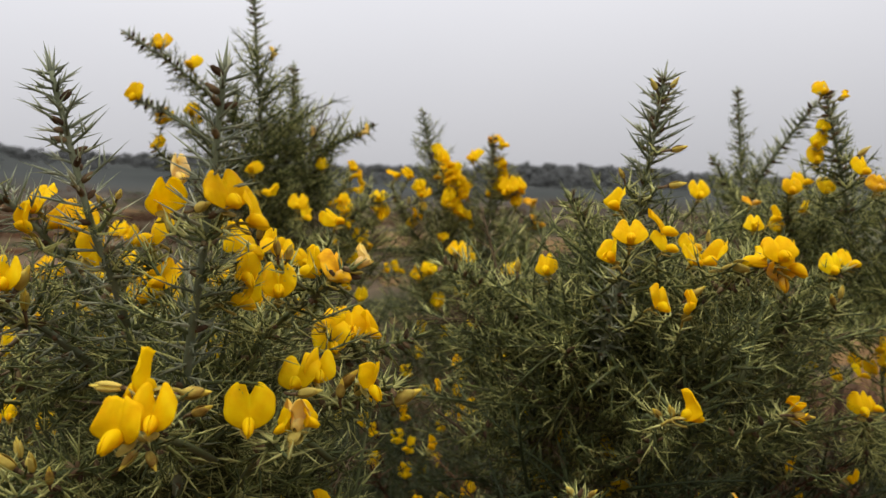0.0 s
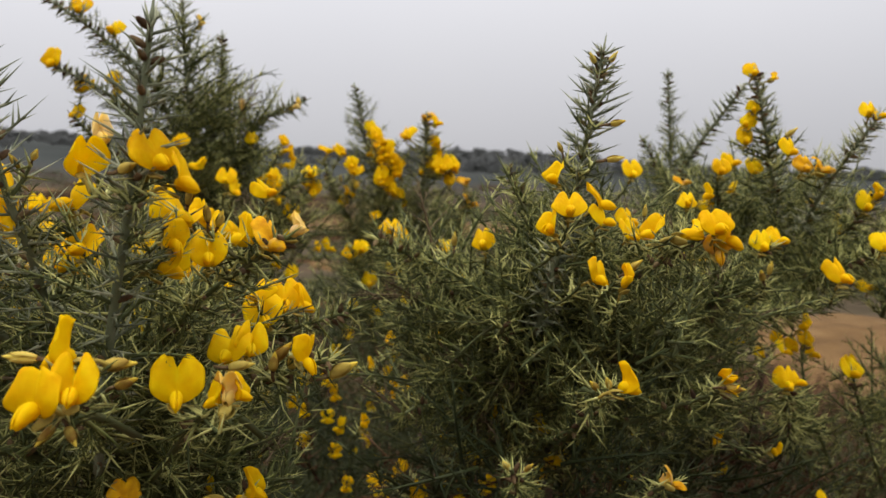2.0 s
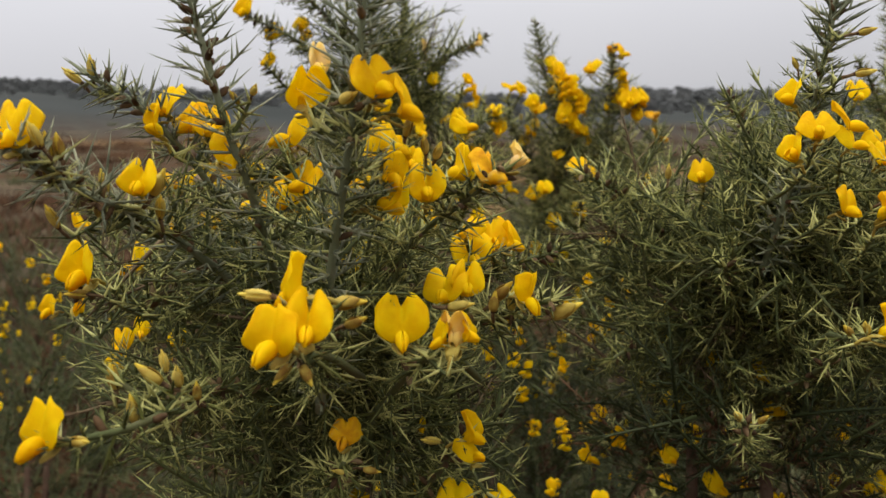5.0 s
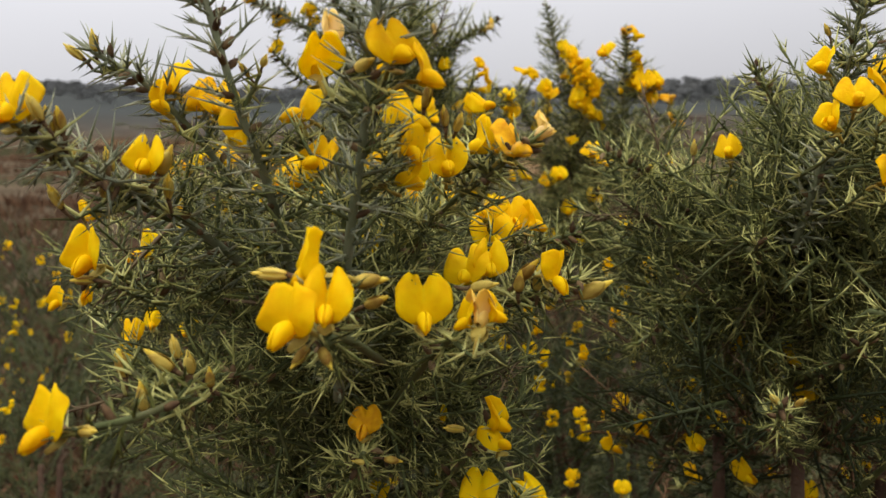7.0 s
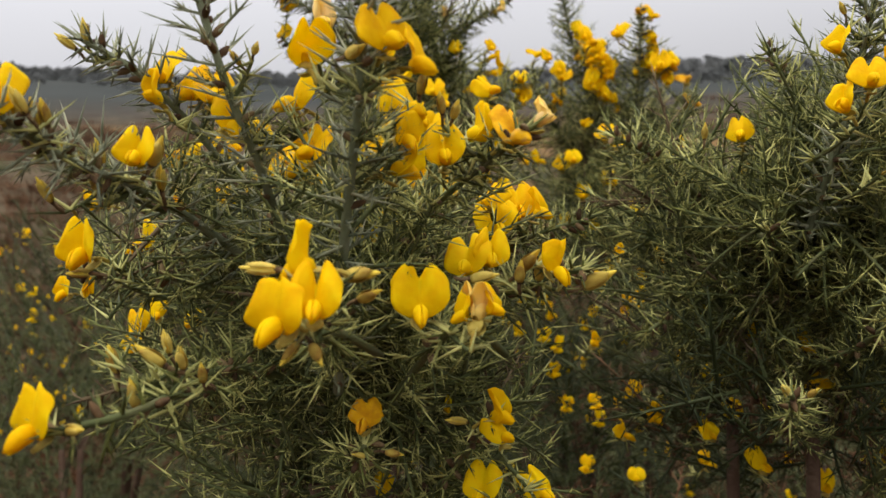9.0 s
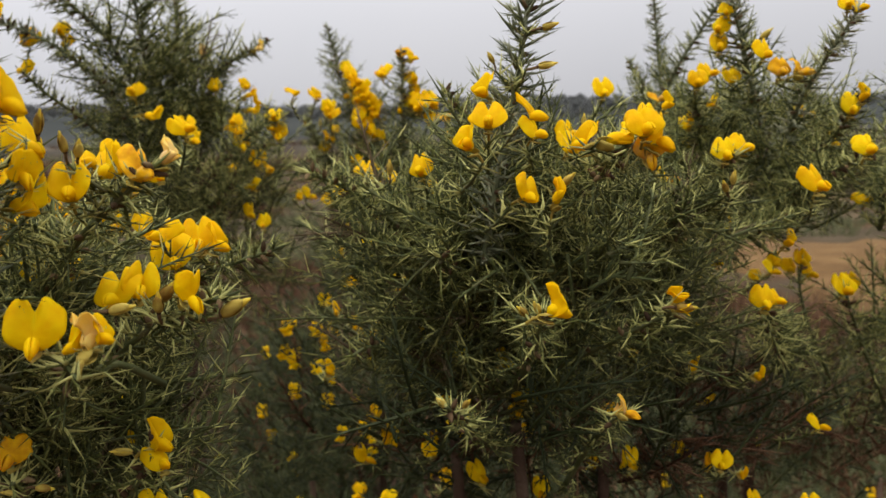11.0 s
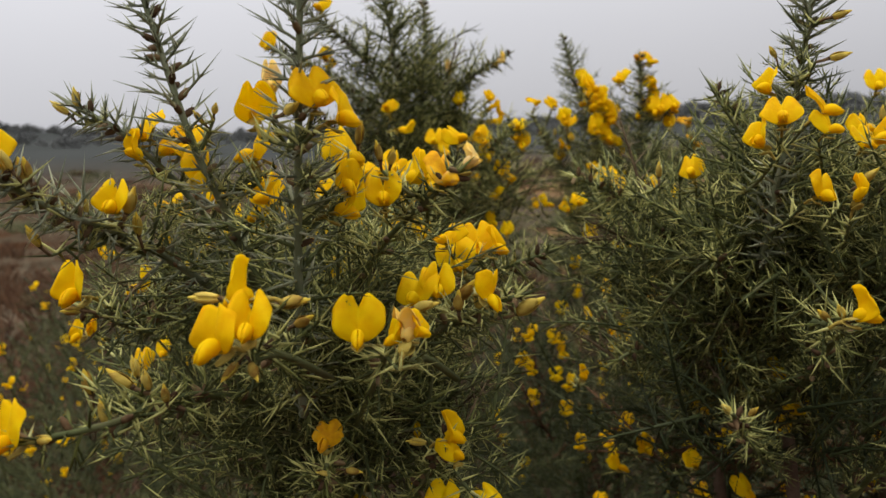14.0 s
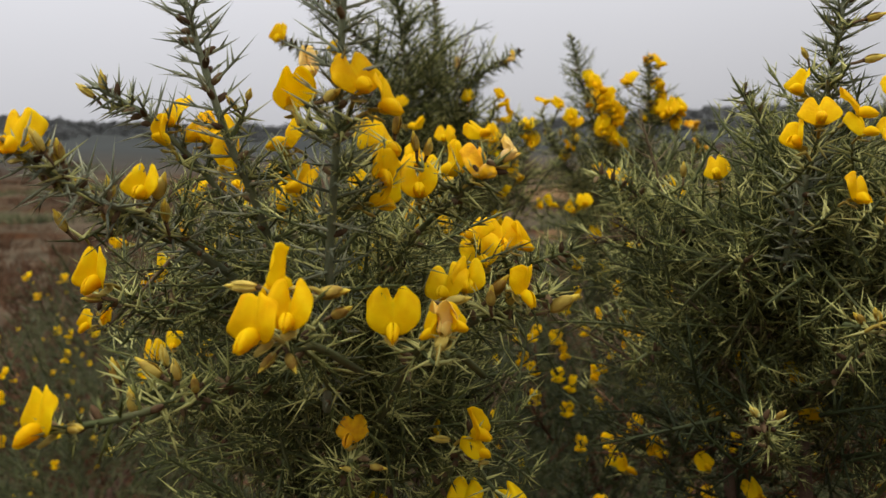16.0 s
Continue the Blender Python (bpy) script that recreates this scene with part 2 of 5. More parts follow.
def smooth_path(points, n):
    """n + 1 places along a smooth curve through the points (Catmull-Rom)."""
    pts = [Vector(p) for p in points]
    pts = [2 * pts[0] - pts[1]] + pts + [2 * pts[-1] - pts[-2]]
    out, spans = [], len(pts) - 3
    for i in range(n + 1):
        x = min(i / n * spans, spans - 1e-6)
        k, t = int(x), x - int(x)
        a, b, c, d = pts[k:k + 4]
        out.append(0.5 * ((2 * b) + (c - a) * t + (2 * a - 5 * b + 4 * c - d) * t * t + (3 * b - a - 3 * c + d) * t ** 3))
    return out


class Bush:
    """A gorse bush: an empty at its foot that holds stems, shoots, flowers and buds."""

    def __init__(self, foot, label, seed):
        self.ob = tagged(new("gorse_bush"), label, "gorse bush", "gorse bushes")
        self.ob.matrix_basis = Matrix.Translation(foot)
        self.back = Matrix.Translation(-Vector(foot))
        self.foot, self.rnd, self.wood, self.singles = Vector(foot), random.Random(seed), [], 0
        self.rest = Shape()

    def hold(self, name, me, place=None, label="", kind=""):
        return part(name, me, self.ob, self.back @ (place or Matrix()), label, kind)

    def shoot(self, p, d, length, dry=False, old=False):
        """A side shoot from p along d; past three hundred of them they are joined. old: joined at once, with shade put
        into darker colours.
        """
        k = min(range(len(LENGTHS)), key=lambda i: abs(LENGTHS[i] - length))
        j = self.rnd.randrange(5)
        d = d.normalized()
        m = Matrix.Translation(p) @ d.to_track_quat("Z", "Y").to_matrix().to_4x4() @ Matrix.Rotation(self.rnd.uniform(0, 6.28), 4, "Z") @ Matrix.Scale(length / LENGTHS[k], 4)
        if self.singles < 300 and not old:
            self.singles += 1
            self.hold("spiny_shoot", DRY_MESHES[j % 2] if dry else SHOOT_MESHES[k][j], m, "dead brown shoot" if dry else "")
        else:
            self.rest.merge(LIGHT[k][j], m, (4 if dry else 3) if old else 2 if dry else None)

    def leader(self, points, spread=0.06, dress=0.4, spine=0.022, step=0.002, bare=0.025, gap=0.0045, lift=0.5, thick=1.0, buds=0.3, young=False, fat=1.0, spread_out=0.5):
        """A main stem from its low end to its tip: green, thorny for the length dress below the tip, with side shoots that grow longer downwards."""
        rnd = self.rnd
        n = 28
        path = smooth_path(points, n)
        run = [0.0]
        for a, b in zip(path, path[1:]):
            run.append(run[-1] + (b - a).length)
        total = run[-1]

        def at(s):
            s = min(max(s, 0), total - 1e-6)
            i = max(k for k in range(n) if run[k] <= s)
            return path[i].lerp(path[i + 1], (s - run[i]) / (run[i + 1] - run[i])), (path[i + 1] - path[i]).normalized()

        s = Shape()
        s.tube(path, [thick * (0.0010 + 0.0016 * min(1, (total - r) / 0.25)) for r in run], 7, 1)
        below, i = 0.0, 0
        turn = rnd.uniform(0, 6.28)
        while below < min(dress, total):
            p, d = at(total - below)
            a = d.orthogonal().normalized()
            side = Matrix.Rotation(turn + i * GOLD, 3, d) @ a
            size = spine * rnd.uniform(0.65, 1.15) * (0.5 + 0.5 * min(1, below / 0.03))
            way = (side + d * rnd.uniform(0.15, spread_out) + Vector((0, 0, 0.15))).normalized()
            s.spine(p, way, size, 0.0006 * fat, 5, Vector((0, 0, rnd.uniform(-0.04, 0.02))))
            for k in range(rnd.randint(3, 5)):
                way2 = (way + Vector((rnd.uniform(-1, 1), rnd.uniform(-1, 1), rnd.uniform(-0.7, 1))) * 0.8).normalized()
                s.spine(p + way * size * rnd.uniform(0.05, 0.5), way2, size * rnd.uniform(0.25, 0.5), 0.0005 * fat, 4)
            if rnd.random() < buds:
                s.ball(p + side * 0.003 + d * 0.002, (0.0016, 0.0016, 0.0031), 6, 4, 2, 0.6, way)
            below += step * rnd.uniform(0.7, 1.3) * (0.6 if below < 0.03 else 1)
            i += 1
        s.spine(at(total)[0], at(total)[1], spine * 0.5, 0.001, 5)
        for k in range(6):
            s.spine(at(total - 0.002)[0], at(total)[1] + Vector((rnd.uniform(-1, 1), rnd.uniform(-1, 1), rnd.uniform(-0.4, 1))) * 0.6, spine * rnd.uniform(0.3, 0.6), 0.0008, 5)
        self.hold("stem", s.mesh("stem", [M_LEADER if young else M_SPINE, M_YOUNG_STEM if young else M_STEM, M_BUDSCALE]))
        below = bare
        while below < total:
            p, d = at(total - below)
            side = Matrix.Rotation(rnd.uniform(0, 6.28), 3, d) @ d.orthogonal().normalized()
            length = spread * min(1, 0.25 + 0.75 * (below - bare) / 0.11) * rnd.uniform(0.6, 1.15)
            self.shoot(p, side + d * lift + Vector((0, 0, 0.25)), length)
            below += gap * rnd.uniform(0.6, 1.4)
        self.wood += [at(total * k / 12)[0] for k in range(13)]

    def fill(self, centre, radii, n, length=0.07, up=0.5, dry=0.05, old=False):
        """Side shoots through a round mass, pointing out and up; old ones take the shade-darkened colours."""
        rnd = self.rnd
        for _ in range(n):
            d = Vector((rnd.gauss(0, 1), rnd.gauss(0, 1), rnd.gauss(0, 1))).normalized()
            r = rnd.uniform(0.35, 1) ** 0.5
            p = Vector(centre) + Vector([a * b * r for a, b in zip(d, radii)])
            way = d * 0.8 + Vector((rnd.uniform(-1, 1), rnd.uniform(-1, 1), rnd.uniform(-1, 1))) * 0.6 + Vector((0, 0, up))
            self.shoot(p - way.normalized() * length * 0.5, way, length * rnd.uniform(0.6, 1.2), rnd.random() < dry, old)

    def specks(self, centre, radii, n):
        """More flowers here and there inside a mass."""
        rnd = self.rnd
        for _ in range(n):
            p = Vector(centre) + Vector([r * rnd.uniform(-1, 1) for r in radii])
            flower(self, p, rnd.uniform(-70, 70), rnd.uniform(-20, 25), rnd.uniform(-30, 30), rnd.choice(("open", "half", "half", "closed")), rnd.uniform(0.75, 1.0))

    def star(self, p, n, length):
        """A shoot tip that points at the path: long pale thorns that spread from one place."""
        rnd, s, p = self.rnd, Shape(), Vector(p)
        for k in range(n):
            a = rnd.uniform(0, 2 * math.pi)
            d = Vector((math.cos(a), rnd.uniform(-0.9, 0.5), math.sin(a)))
            size = length * rnd.uniform(0.4, 1.1)
            s.spine(p + d * 0.002, d, size, 0.00042, 5, Vector((0, 0, rnd.uniform(-0.05, 0.03))))
            for _ in range(2):
                d2 = d.normalized() + Vector((rnd.uniform(-1, 1), rnd.uniform(-1, 1), rnd.uniform(-1, 1))) * 0.8
                s.spine(p + d.normalized() * size * rnd.uniform(0.15, 0.5), d2, size * rnd.uniform(0.2, 0.35), 0.0005, 4)
        s.tube(smooth_path([p, p + Vector((0, 0.02, -0.004)), p + Vector((0.004, 0.05, -0.02))], 5), [0.0014] * 6, 6, 1)
        self.hold("spiny_shoot", s.mesh("spiny_shoot", [M_SPINE, M_STEM]))

    def trunk(self, tops):
        """Brown woody stems from the foot up to the given places."""
        rnd = self.rnd
        for t in tops:
            t = Vector(t)
            mid = self.foot.lerp(t, 0.5) + Vector((rnd.uniform(-0.05, 0.05), rnd.uniform(-0.05, 0.05), 0))
            s = Shape()
            path = smooth_path([self.foot + Vector((rnd.uniform(-0.02, 0.02), rnd.uniform(-0.02, 0.02), -0.02)), mid, t], 12)
            s.tube(path, [0.011 - 0.0075 * k / 12 for k in range(13)], 8)
            self.hold("woody_stem", s.mesh("woody_stem", [M_BARK]), None, "rough brown woody stem")

    def close(self, n=230):
        """The lower crown, all round the foot and down to near the ground."""
        rnd = self.rnd
        for _ in range(n):
            a, r, z = rnd.uniform(0, 6.28), 0.24 * rnd.random() ** 0.5, rnd.uniform(0.12, 0.8)
            way = Vector((math.cos(a), math.sin(a), rnd.uniform(0.0, 1.3)))
            p = self.foot + Vector((r * math.cos(a), max(-0.14, r * math.sin(a)), z))
            # slots 3 and 4: shade under the crown goes into darker colours
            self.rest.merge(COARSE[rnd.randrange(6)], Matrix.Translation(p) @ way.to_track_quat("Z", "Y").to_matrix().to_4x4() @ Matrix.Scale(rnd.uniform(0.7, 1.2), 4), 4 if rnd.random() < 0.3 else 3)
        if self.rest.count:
            self.hold("spiny_foliage", self.rest.mesh("spiny_foliage", [M_SPINE, M_STEM, M_DRY, M_FOLIAGE_SHADED, M_LITTER]), None, "", "stuff")

    def twig(self, p, r=0.0006):
        """A thin thorny twig that joins a flower's foot to the nearest stem."""
        if not self.wood:
            return
        q = min(self.wood, key=lambda w: (w - p).length + max(0, w.z - p.z) * 2)
        gap = (q - p).length
        if gap < 0.004 or gap > 0.03:
            q = p + Vector((self.rnd.uniform(-0.012, 0.012), 0.026, -0.014))
            gap = (q - p).length
        s = Shape()
        path = smooth_path([q, q.lerp(p, 0.55) - Vector((0, 0, 0.05 * gap)), p], 6)
        s.tube(path, [r * 1.5 - r * 0.6 * k / 6 for k in range(7)], 5, 1)
        for k in range(int(gap / 0.0014)):
            j = self.rnd.randrange(6)
            y = path[j].lerp(path[j + 1], self.rnd.random())
            d = Vector((self.rnd.uniform(-1, 1), self.rnd.uniform(-1, 1), self.rnd.uniform(-0.4, 1)))
            s.spine(y, d, self.rnd.uniform(0.006, 0.014), 0.0007, 4)
        self.hold("twig", s.mesh("twig", [M_SPINE, M_STEM]))


# ---- gorse: flowers and buds; a flower faces -y, its standard petal stands up ----
def petal_parts(fold, tall, wide, crumple, seed, back=14, notch=0.5):
    """Meshes of one flower: the folded standard, one wing, the keel, the two-lipped calyx with its stalk."""
    rnd = random.Random(seed)
    ph = [rnd.uniform(0, 6.28) for _ in range(6)]
    cf, sf, lean = math.cos(radians(fold)), math.sin(radians(fold)), math.tan(radians(back))

    def standard(u, v):
        lobe = abs(u)
        w = wide * (0.26 + 0.74 * math.sin(min(1, v / 0.64) * math.pi / 2) ** 0.9) * (1 - 0.12 * max(0, v - 0.64) / 0.36)
        w *= 1 + 0.06 * math.sin(5 * v + ph[4] + (1.3 if u > 0 else 0))
        h = tall * (1 - 0.34 * notch * math.exp(-(u / 0.17) ** 2) - 0.36 * lobe ** 3.4 + 0.03 * math.sin(7 * u + ph[3]))
        z = h * v
        x = u * w * cf * (1 - 0.06 * crumple * math.sin(6 * v + ph[2]))
        rip = crumple * 0.0009 * (math.sin(5 * u + ph[0] + 3 * v) + math.sin(9 * v + ph[1] + 2 * u)) * v + 0.0004 * v * v * lobe * math.sin(13 * u + ph[5])
        cup = -0.0018 * math.sin(math.pi * min(1, lobe * 1.1)) * v
        y = lean * z + lobe ** 1.15 * w * sf * (0.8 + 0.2 * v) + rip + cup + 0.0035 * cf * v ** 3 - 0.001 * math.sin(math.pi * v)
        return (x, y, z - 0.006)

    def wing(u, v):
        prof = max(0.02, math.sin(math.pi * min(1, 0.1 + 0.89 * v ** 0.85))) ** 0.6
        ang = 1.56 * u
        return (0.0023 * prof * math.cos(ang) + crumple * 0.0003 * math.sin(6 * v + ph[3]), 0.0008 - 0.0098 * v - 0.001 * math.cos(ang) * v, -0.0034 + 0.0030 * prof * math.sin(ang) + 0.0012 * math.sin(2.4 * v) - 0.0012 * v * v)

    a, b, k, c = Shape(), Shape(), Shape(), Shape()
    a.sheet(standard, 20, 12, 0.00016)
    b.sheet(wing, 6, 8, 0.00016)
    k.ball((0, -0.0052, -0.0044), (0.0013, 0.0019, 0.0044), 8, 6, 0, 0.5, Vector((0, -1, -0.1)))
    for sign in (1, -1):
        c.sheet(lambda u, v: (u * 0.0027 * (0.35 + 0.65 * math.sin(math.pi * min(1, 0.15 + 0.8 * v))), 0.0042 - 0.0072 * v + 0.0006 * u * u, -0.0066 + sign * (0.0006 + 0.0020 * math.sin(2.0 * v) * (1 - 0.45 * u * u))), 5, 5, 0.00025)
    c.tube([(0, 0.0036, -0.0066), (0, 0.0066, -0.0078), (0, 0.0092, -0.0104)], [0.0011, 0.0008, 0.0008], 5)
    return a, b, k, c


FOLD = {"wide": (-8, 0.0152, 0.0108, 0.35, 14), "open": (-24, 0.0148, 0.0100, 0.5, 18), "half": (34, 0.0146, 0.0096, 0.5, 12), "vee": (-40, 0.0150, 0.0105, 0.4, 10), "side": (-46, 0.0150, 0.0100, 0.4, 6), "closed": (-64, 0.0146, 0.0082, 0.3, -20), "old": (24, 0.0135, 0.0088, 1.0, 10), "pale": (-54, 0.0140, 0.0078, 0.5, -15)}
FLOWERS = {}
for kind_name, (fold, tall, wide, crumple, back) in FOLD.items():
    for v in range(3):
        mat = {"old": M_OLD, "pale": M_PALE}.get(kind_name, M_PETAL)
        a, b, k, c = petal_parts(fold + 5 * v - 5, tall * (1 + 0.05 * v), wide, crumple, 5 * v + len(kind_name), back + 4 * v, {"wide": 0.95, "open": 0.8, "half": 0.6, "vee": 1.3}.get(kind_name, 0.5) * (0.6 + 0.2 * v))
        FLOWERS[kind_name, v] = (a.mesh("flower", [mat]), b.mesh("wing_petal", [mat]), k.mesh("keel_petal", [mat]), c.mesh("calyx", [M_CALYX]))

FAR_FLOWERS = []
for v in range(4):
    s = Shape()
    for up in (1, -0.45):
        s.sheet(lambda u, w: (u * 0.0075 * math.sin(math.pi * min(1, 0.15 + 0.7 * w)), -0.006 * w * (up < 0) + 0.002 * u * u + 0.003 * w, up * (0.012 - 0.001 * v) * w - 0.003 - 0.0012 * math.exp(-(u * 4) ** 2) * w), 4, 4, 0.0003)
    s.ball((0, -0.004, -0.003), (0.003, 0.0026, 0.0052), 6, 4, 0, 0.4, Vector((0.15 * v - 0.2, -1, 0)))
    FAR_FLOWERS.append(s.mesh("flower", [M_PETAL]))

BUDS = []
for v in range(4):
    s = Shape()
    long = 0.0040 + 0.0006 * v
    s.ball((0, 0, 0.0020), (0.0018, 0.0015, long + 0.0004), 9, 7, 2, 0.8)
    for sign in (1, -1):
        s.sheet(lambda u, w: (sign * u * 0.0023 * math.sin(math.pi * min(1, 0.2 + 0.62 * w)) ** 0.8, sign * (0.0020 * math.sin(math.pi * min(1, 0.16 + 0.66 * w)) * (1 - 0.75 * u * u) + 0.0002), -0.0036 + (0.0082 + 0.0005 * v - 0.0016 * abs(u)) * w), 6, 6, 0.0002, 0)
    s.ball((0, 0, -0.0040), (0.0013, 0.0012, 0.0013), 6, 4, 1)
    s.tube([(0, 0, -0.0042), (0, 0.0006, -0.0075), (0.0008, 0.0014, -0.0105)], [0.001, 0.0008, 0.0008], 5, 1)
    BUDS.append(s.mesh("bud", [M_BUD, M_BUDSCALE, M_BUD_TIP]))

LABELS = {"old": "fading orange-brown flower", "pale": "pale peach-yellow withering flower"}


def flower(bush, place, yaw=0, pitch=0, roll=0, kind_name="open", size=1.0):
    """A flower at place. yaw 0 faces -y, 90 faces +x; pitch up; roll leans it."""
    v = bush.rnd.randrange(3)
    turn = Matrix.Rotation(radians(yaw), 4, "Z") @ Matrix.Rotation(radians(-pitch), 4, "X") @ Matrix.Rotation(radians(roll), 4, "Y") @ Matrix.Scale(size * 0.82, 4)
    m = Matrix.Translation(place) @ turn
    a, b, k, c = FLOWERS[kind_name, v]
    ob = bush.hold("flower", a, m, LABELS.get(kind_name, ""))
    spread = radians(bush.rnd.uniform(6, 14) if bush.rnd.random() < 0.2 else bush.rnd.uniform(0, 2))
    part("wing_petal", b, ob, Matrix.Rotation(spread, 4, "Z") @ Matrix.Rotation(0.5 * spread, 4, "Y"))
    part("wing_petal", b, ob, Matrix.Rotation(-spread, 4, "Z") @ Matrix.Rotation(-0.5 * spread, 4, "Y") @ Matrix.Diagonal((-1, 1, 1, 1)))
    part("keel_petal", k, ob)
    part("calyx", c, ob, None, "hairy olive-yellow calyx")
    bush.twig(m @ Vector((0, 0.0092, -0.0104)))


def bud(bush, place, yaw=0, pitch=50, size=1.0):
    """An unopened bud at place, its tip along yaw and pitch."""
    d = Vector((math.sin(radians(yaw)) * math.cos(radians(pitch)), -math.cos(radians(yaw)) * math.cos(radians(pitch)), math.sin(radians(pitch))))
    m = Matrix.Translation(place) @ d.to_track_quat("Z", "Y").to_matrix().to_4x4() @ Matrix.Rotation(bush.rnd.uniform(0, 6.28), 4, "Z") @ Matrix.Scale(size * 0.74, 4)
    bush.hold("bud", BUDS[bush.rnd.randrange(4)], m, "olive-yellow unopened bud")
    bush.twig(m @ Vector((0.0008, 0.0014, -0.0105)))


# ---- the land: one sheet from under the bushes to the skyline ----
def land(x, y):
    """Height of the ground: nearly flat heath, then a low wooded ridge, higher to the left."""
    d = math.hypot(x, y)
    rise = max(0.0, min(1.0, (d - 35) / 110))
    rise = rise * rise * (3 - 2 * rise)
    side = x / max(d, 1)
    top = 4.9 - 4.4 * min(side, 0) - 0.5 * max(side, 0) + 2.0 * noise.noise((x * 0.012, y * 0.012, 3.0))
    near = 0.16 * noise.noise((x * 0.35, y * 0.35, 0)) * min(1, d / 4)
    mid = 0.9 * noise.noise((x * 0.03, y * 0.03, 7)) * min(1, d / 60)
    return top * rise + near + mid - 0.02


def ground_material():
    m = bpy.data.materials.new("heath_ground")
    m.use_nodes = True
    n, l = m.node_tree.nodes, m.node_tree.links
    b = n["Principled BSDF"]
    b.inputs["Roughness"].default_value = 0.95
    b.inputs["Specular IOR Level"].default_value = 0.0
    co = n.new("ShaderNodeTexCoord")

    def ramp(scale, detail, stops):
        t = n.new("ShaderNodeTexNoise")
        t.inputs["Scale"].default_value, t.inputs["Detail"].default_value = scale, detail
        l.new(co.outputs["Object"], t.inputs["Vector"])
        r = n.new("ShaderNodeValToRGB")
        for e, (p, c) in zip(r.color_ramp.elements, stops):
            e.position, e.color = p, (*c, 1)
        l.new(t.outputs["Fac"], r.inputs[0])
        return r.outputs[0]

    sand = ramp(3.0, 8, [(0.3, (0.13, 0.085, 0.05)), (0.7, (0.24, 0.165, 0.1))])
    litter = ramp(9.0, 8, [(0.3, (0.026, 0.012, 0.006)), (0.72, (0.085, 0.041, 0.02))])
    heath = ramp(1.2, 9, [(0.35, (0.055, 0.044, 0.028)), (0.65, (0.11, 0.083, 0.054))])
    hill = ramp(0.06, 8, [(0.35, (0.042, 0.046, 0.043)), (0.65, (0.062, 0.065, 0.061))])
    patch = ramp(0.22, 5, [(0.58, (0, 0, 0)), (0.7, (1, 1, 1))])
    patch2 = ramp(0.6, 6, [(0.5, (0, 0, 0)), (0.62, (1, 1, 1))])
    mix1, mix2 = n.new("ShaderNodeMixRGB"), n.new("ShaderNodeMixRGB")
    far = n.new("ShaderNodeVectorMath")
    far.operation = "LENGTH"
    l.new(co.outputs["Object"], far.inputs[0])
    near = n.new("ShaderNodeMapRange")
    near.inputs["From Min"].default_value, near.inputs["From Max"].default_value = 7.0, 3.5
    l.new(far.outputs["Value"], near.inputs["Value"])
    cover = n.new("ShaderNodeMath")
    cover.operation = "MAXIMUM"
    l.new(patch2, cover.inputs[0])
    l.new(near.outputs[0], cover.inputs[1])
    l.new(cover.outputs[0], mix1.inputs[0])
    l.new(heath, mix1.inputs[1])
    l.new(litter, mix1.inputs[2])
    l.new(patch, mix2.inputs[0])
    l.new(mix1.outputs[0], mix2.inputs[1])
    l.new(sand, mix2.inputs[2])
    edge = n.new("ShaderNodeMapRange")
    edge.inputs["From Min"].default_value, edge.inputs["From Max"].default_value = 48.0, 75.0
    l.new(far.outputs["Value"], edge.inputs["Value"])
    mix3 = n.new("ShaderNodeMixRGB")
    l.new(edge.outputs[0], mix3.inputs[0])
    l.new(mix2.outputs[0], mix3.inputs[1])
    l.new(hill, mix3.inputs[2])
    l.new(mix3.outputs[0], b.inputs["Base Color"])
    t = n.new("ShaderNodeTexNoise")
    t.inputs["Scale"].default_value, t.inputs["Detail"].default_value = 25.0, 9.0
    bump = n.new("ShaderNodeBump")
    bump.inputs["Strength"].default_value, bump.inputs["Distance"].default_value = 0.7, 0.03
    l.new(co.outputs["Object"], t.inputs["Vector"])
    l.new(t.outputs["Fac"], bump.inputs["Height"])
    l.new(bump.outputs[0], b.inputs["Normal"])
    return m


rings = [0.0] + [0.6 * 1.115 ** k for k in range(78)]
turns = 96
pts, faces = [(0, 0, land(0, 0))], []
for r in rings[1:]:
    pts += [(r * math.sin(2 * math.pi * k / turns), r * math.cos(2 * math.pi * k / turns), land(r * math.sin(2 * math.pi * k / turns), r * math.cos(2 * math.pi * k / turns))) for k in range(turns)]
for k in range(turns):
    faces.append((0, 1 + (k + 1) % turns, 1 + k))
for i in range(len(rings) - 2):
    a, b = 1 + i * turns, 1 + (i + 1) * turns
    faces += [(a + k, a + (k + 1) % turns, b + (k + 1) % turns, b + k) for k in range(turns)]
s = Shape()
s.add(pts, faces)
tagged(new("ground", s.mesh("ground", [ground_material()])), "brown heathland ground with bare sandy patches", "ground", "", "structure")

M_SAND = material("bare_sand", [(0.082, 0.045, 0.017), (0.148, 0.084, 0.032), (0.21, 0.127, 0.052)], 0.95, 3.0, 9, bump=1.0, bump_scale=30, spec=0.1)


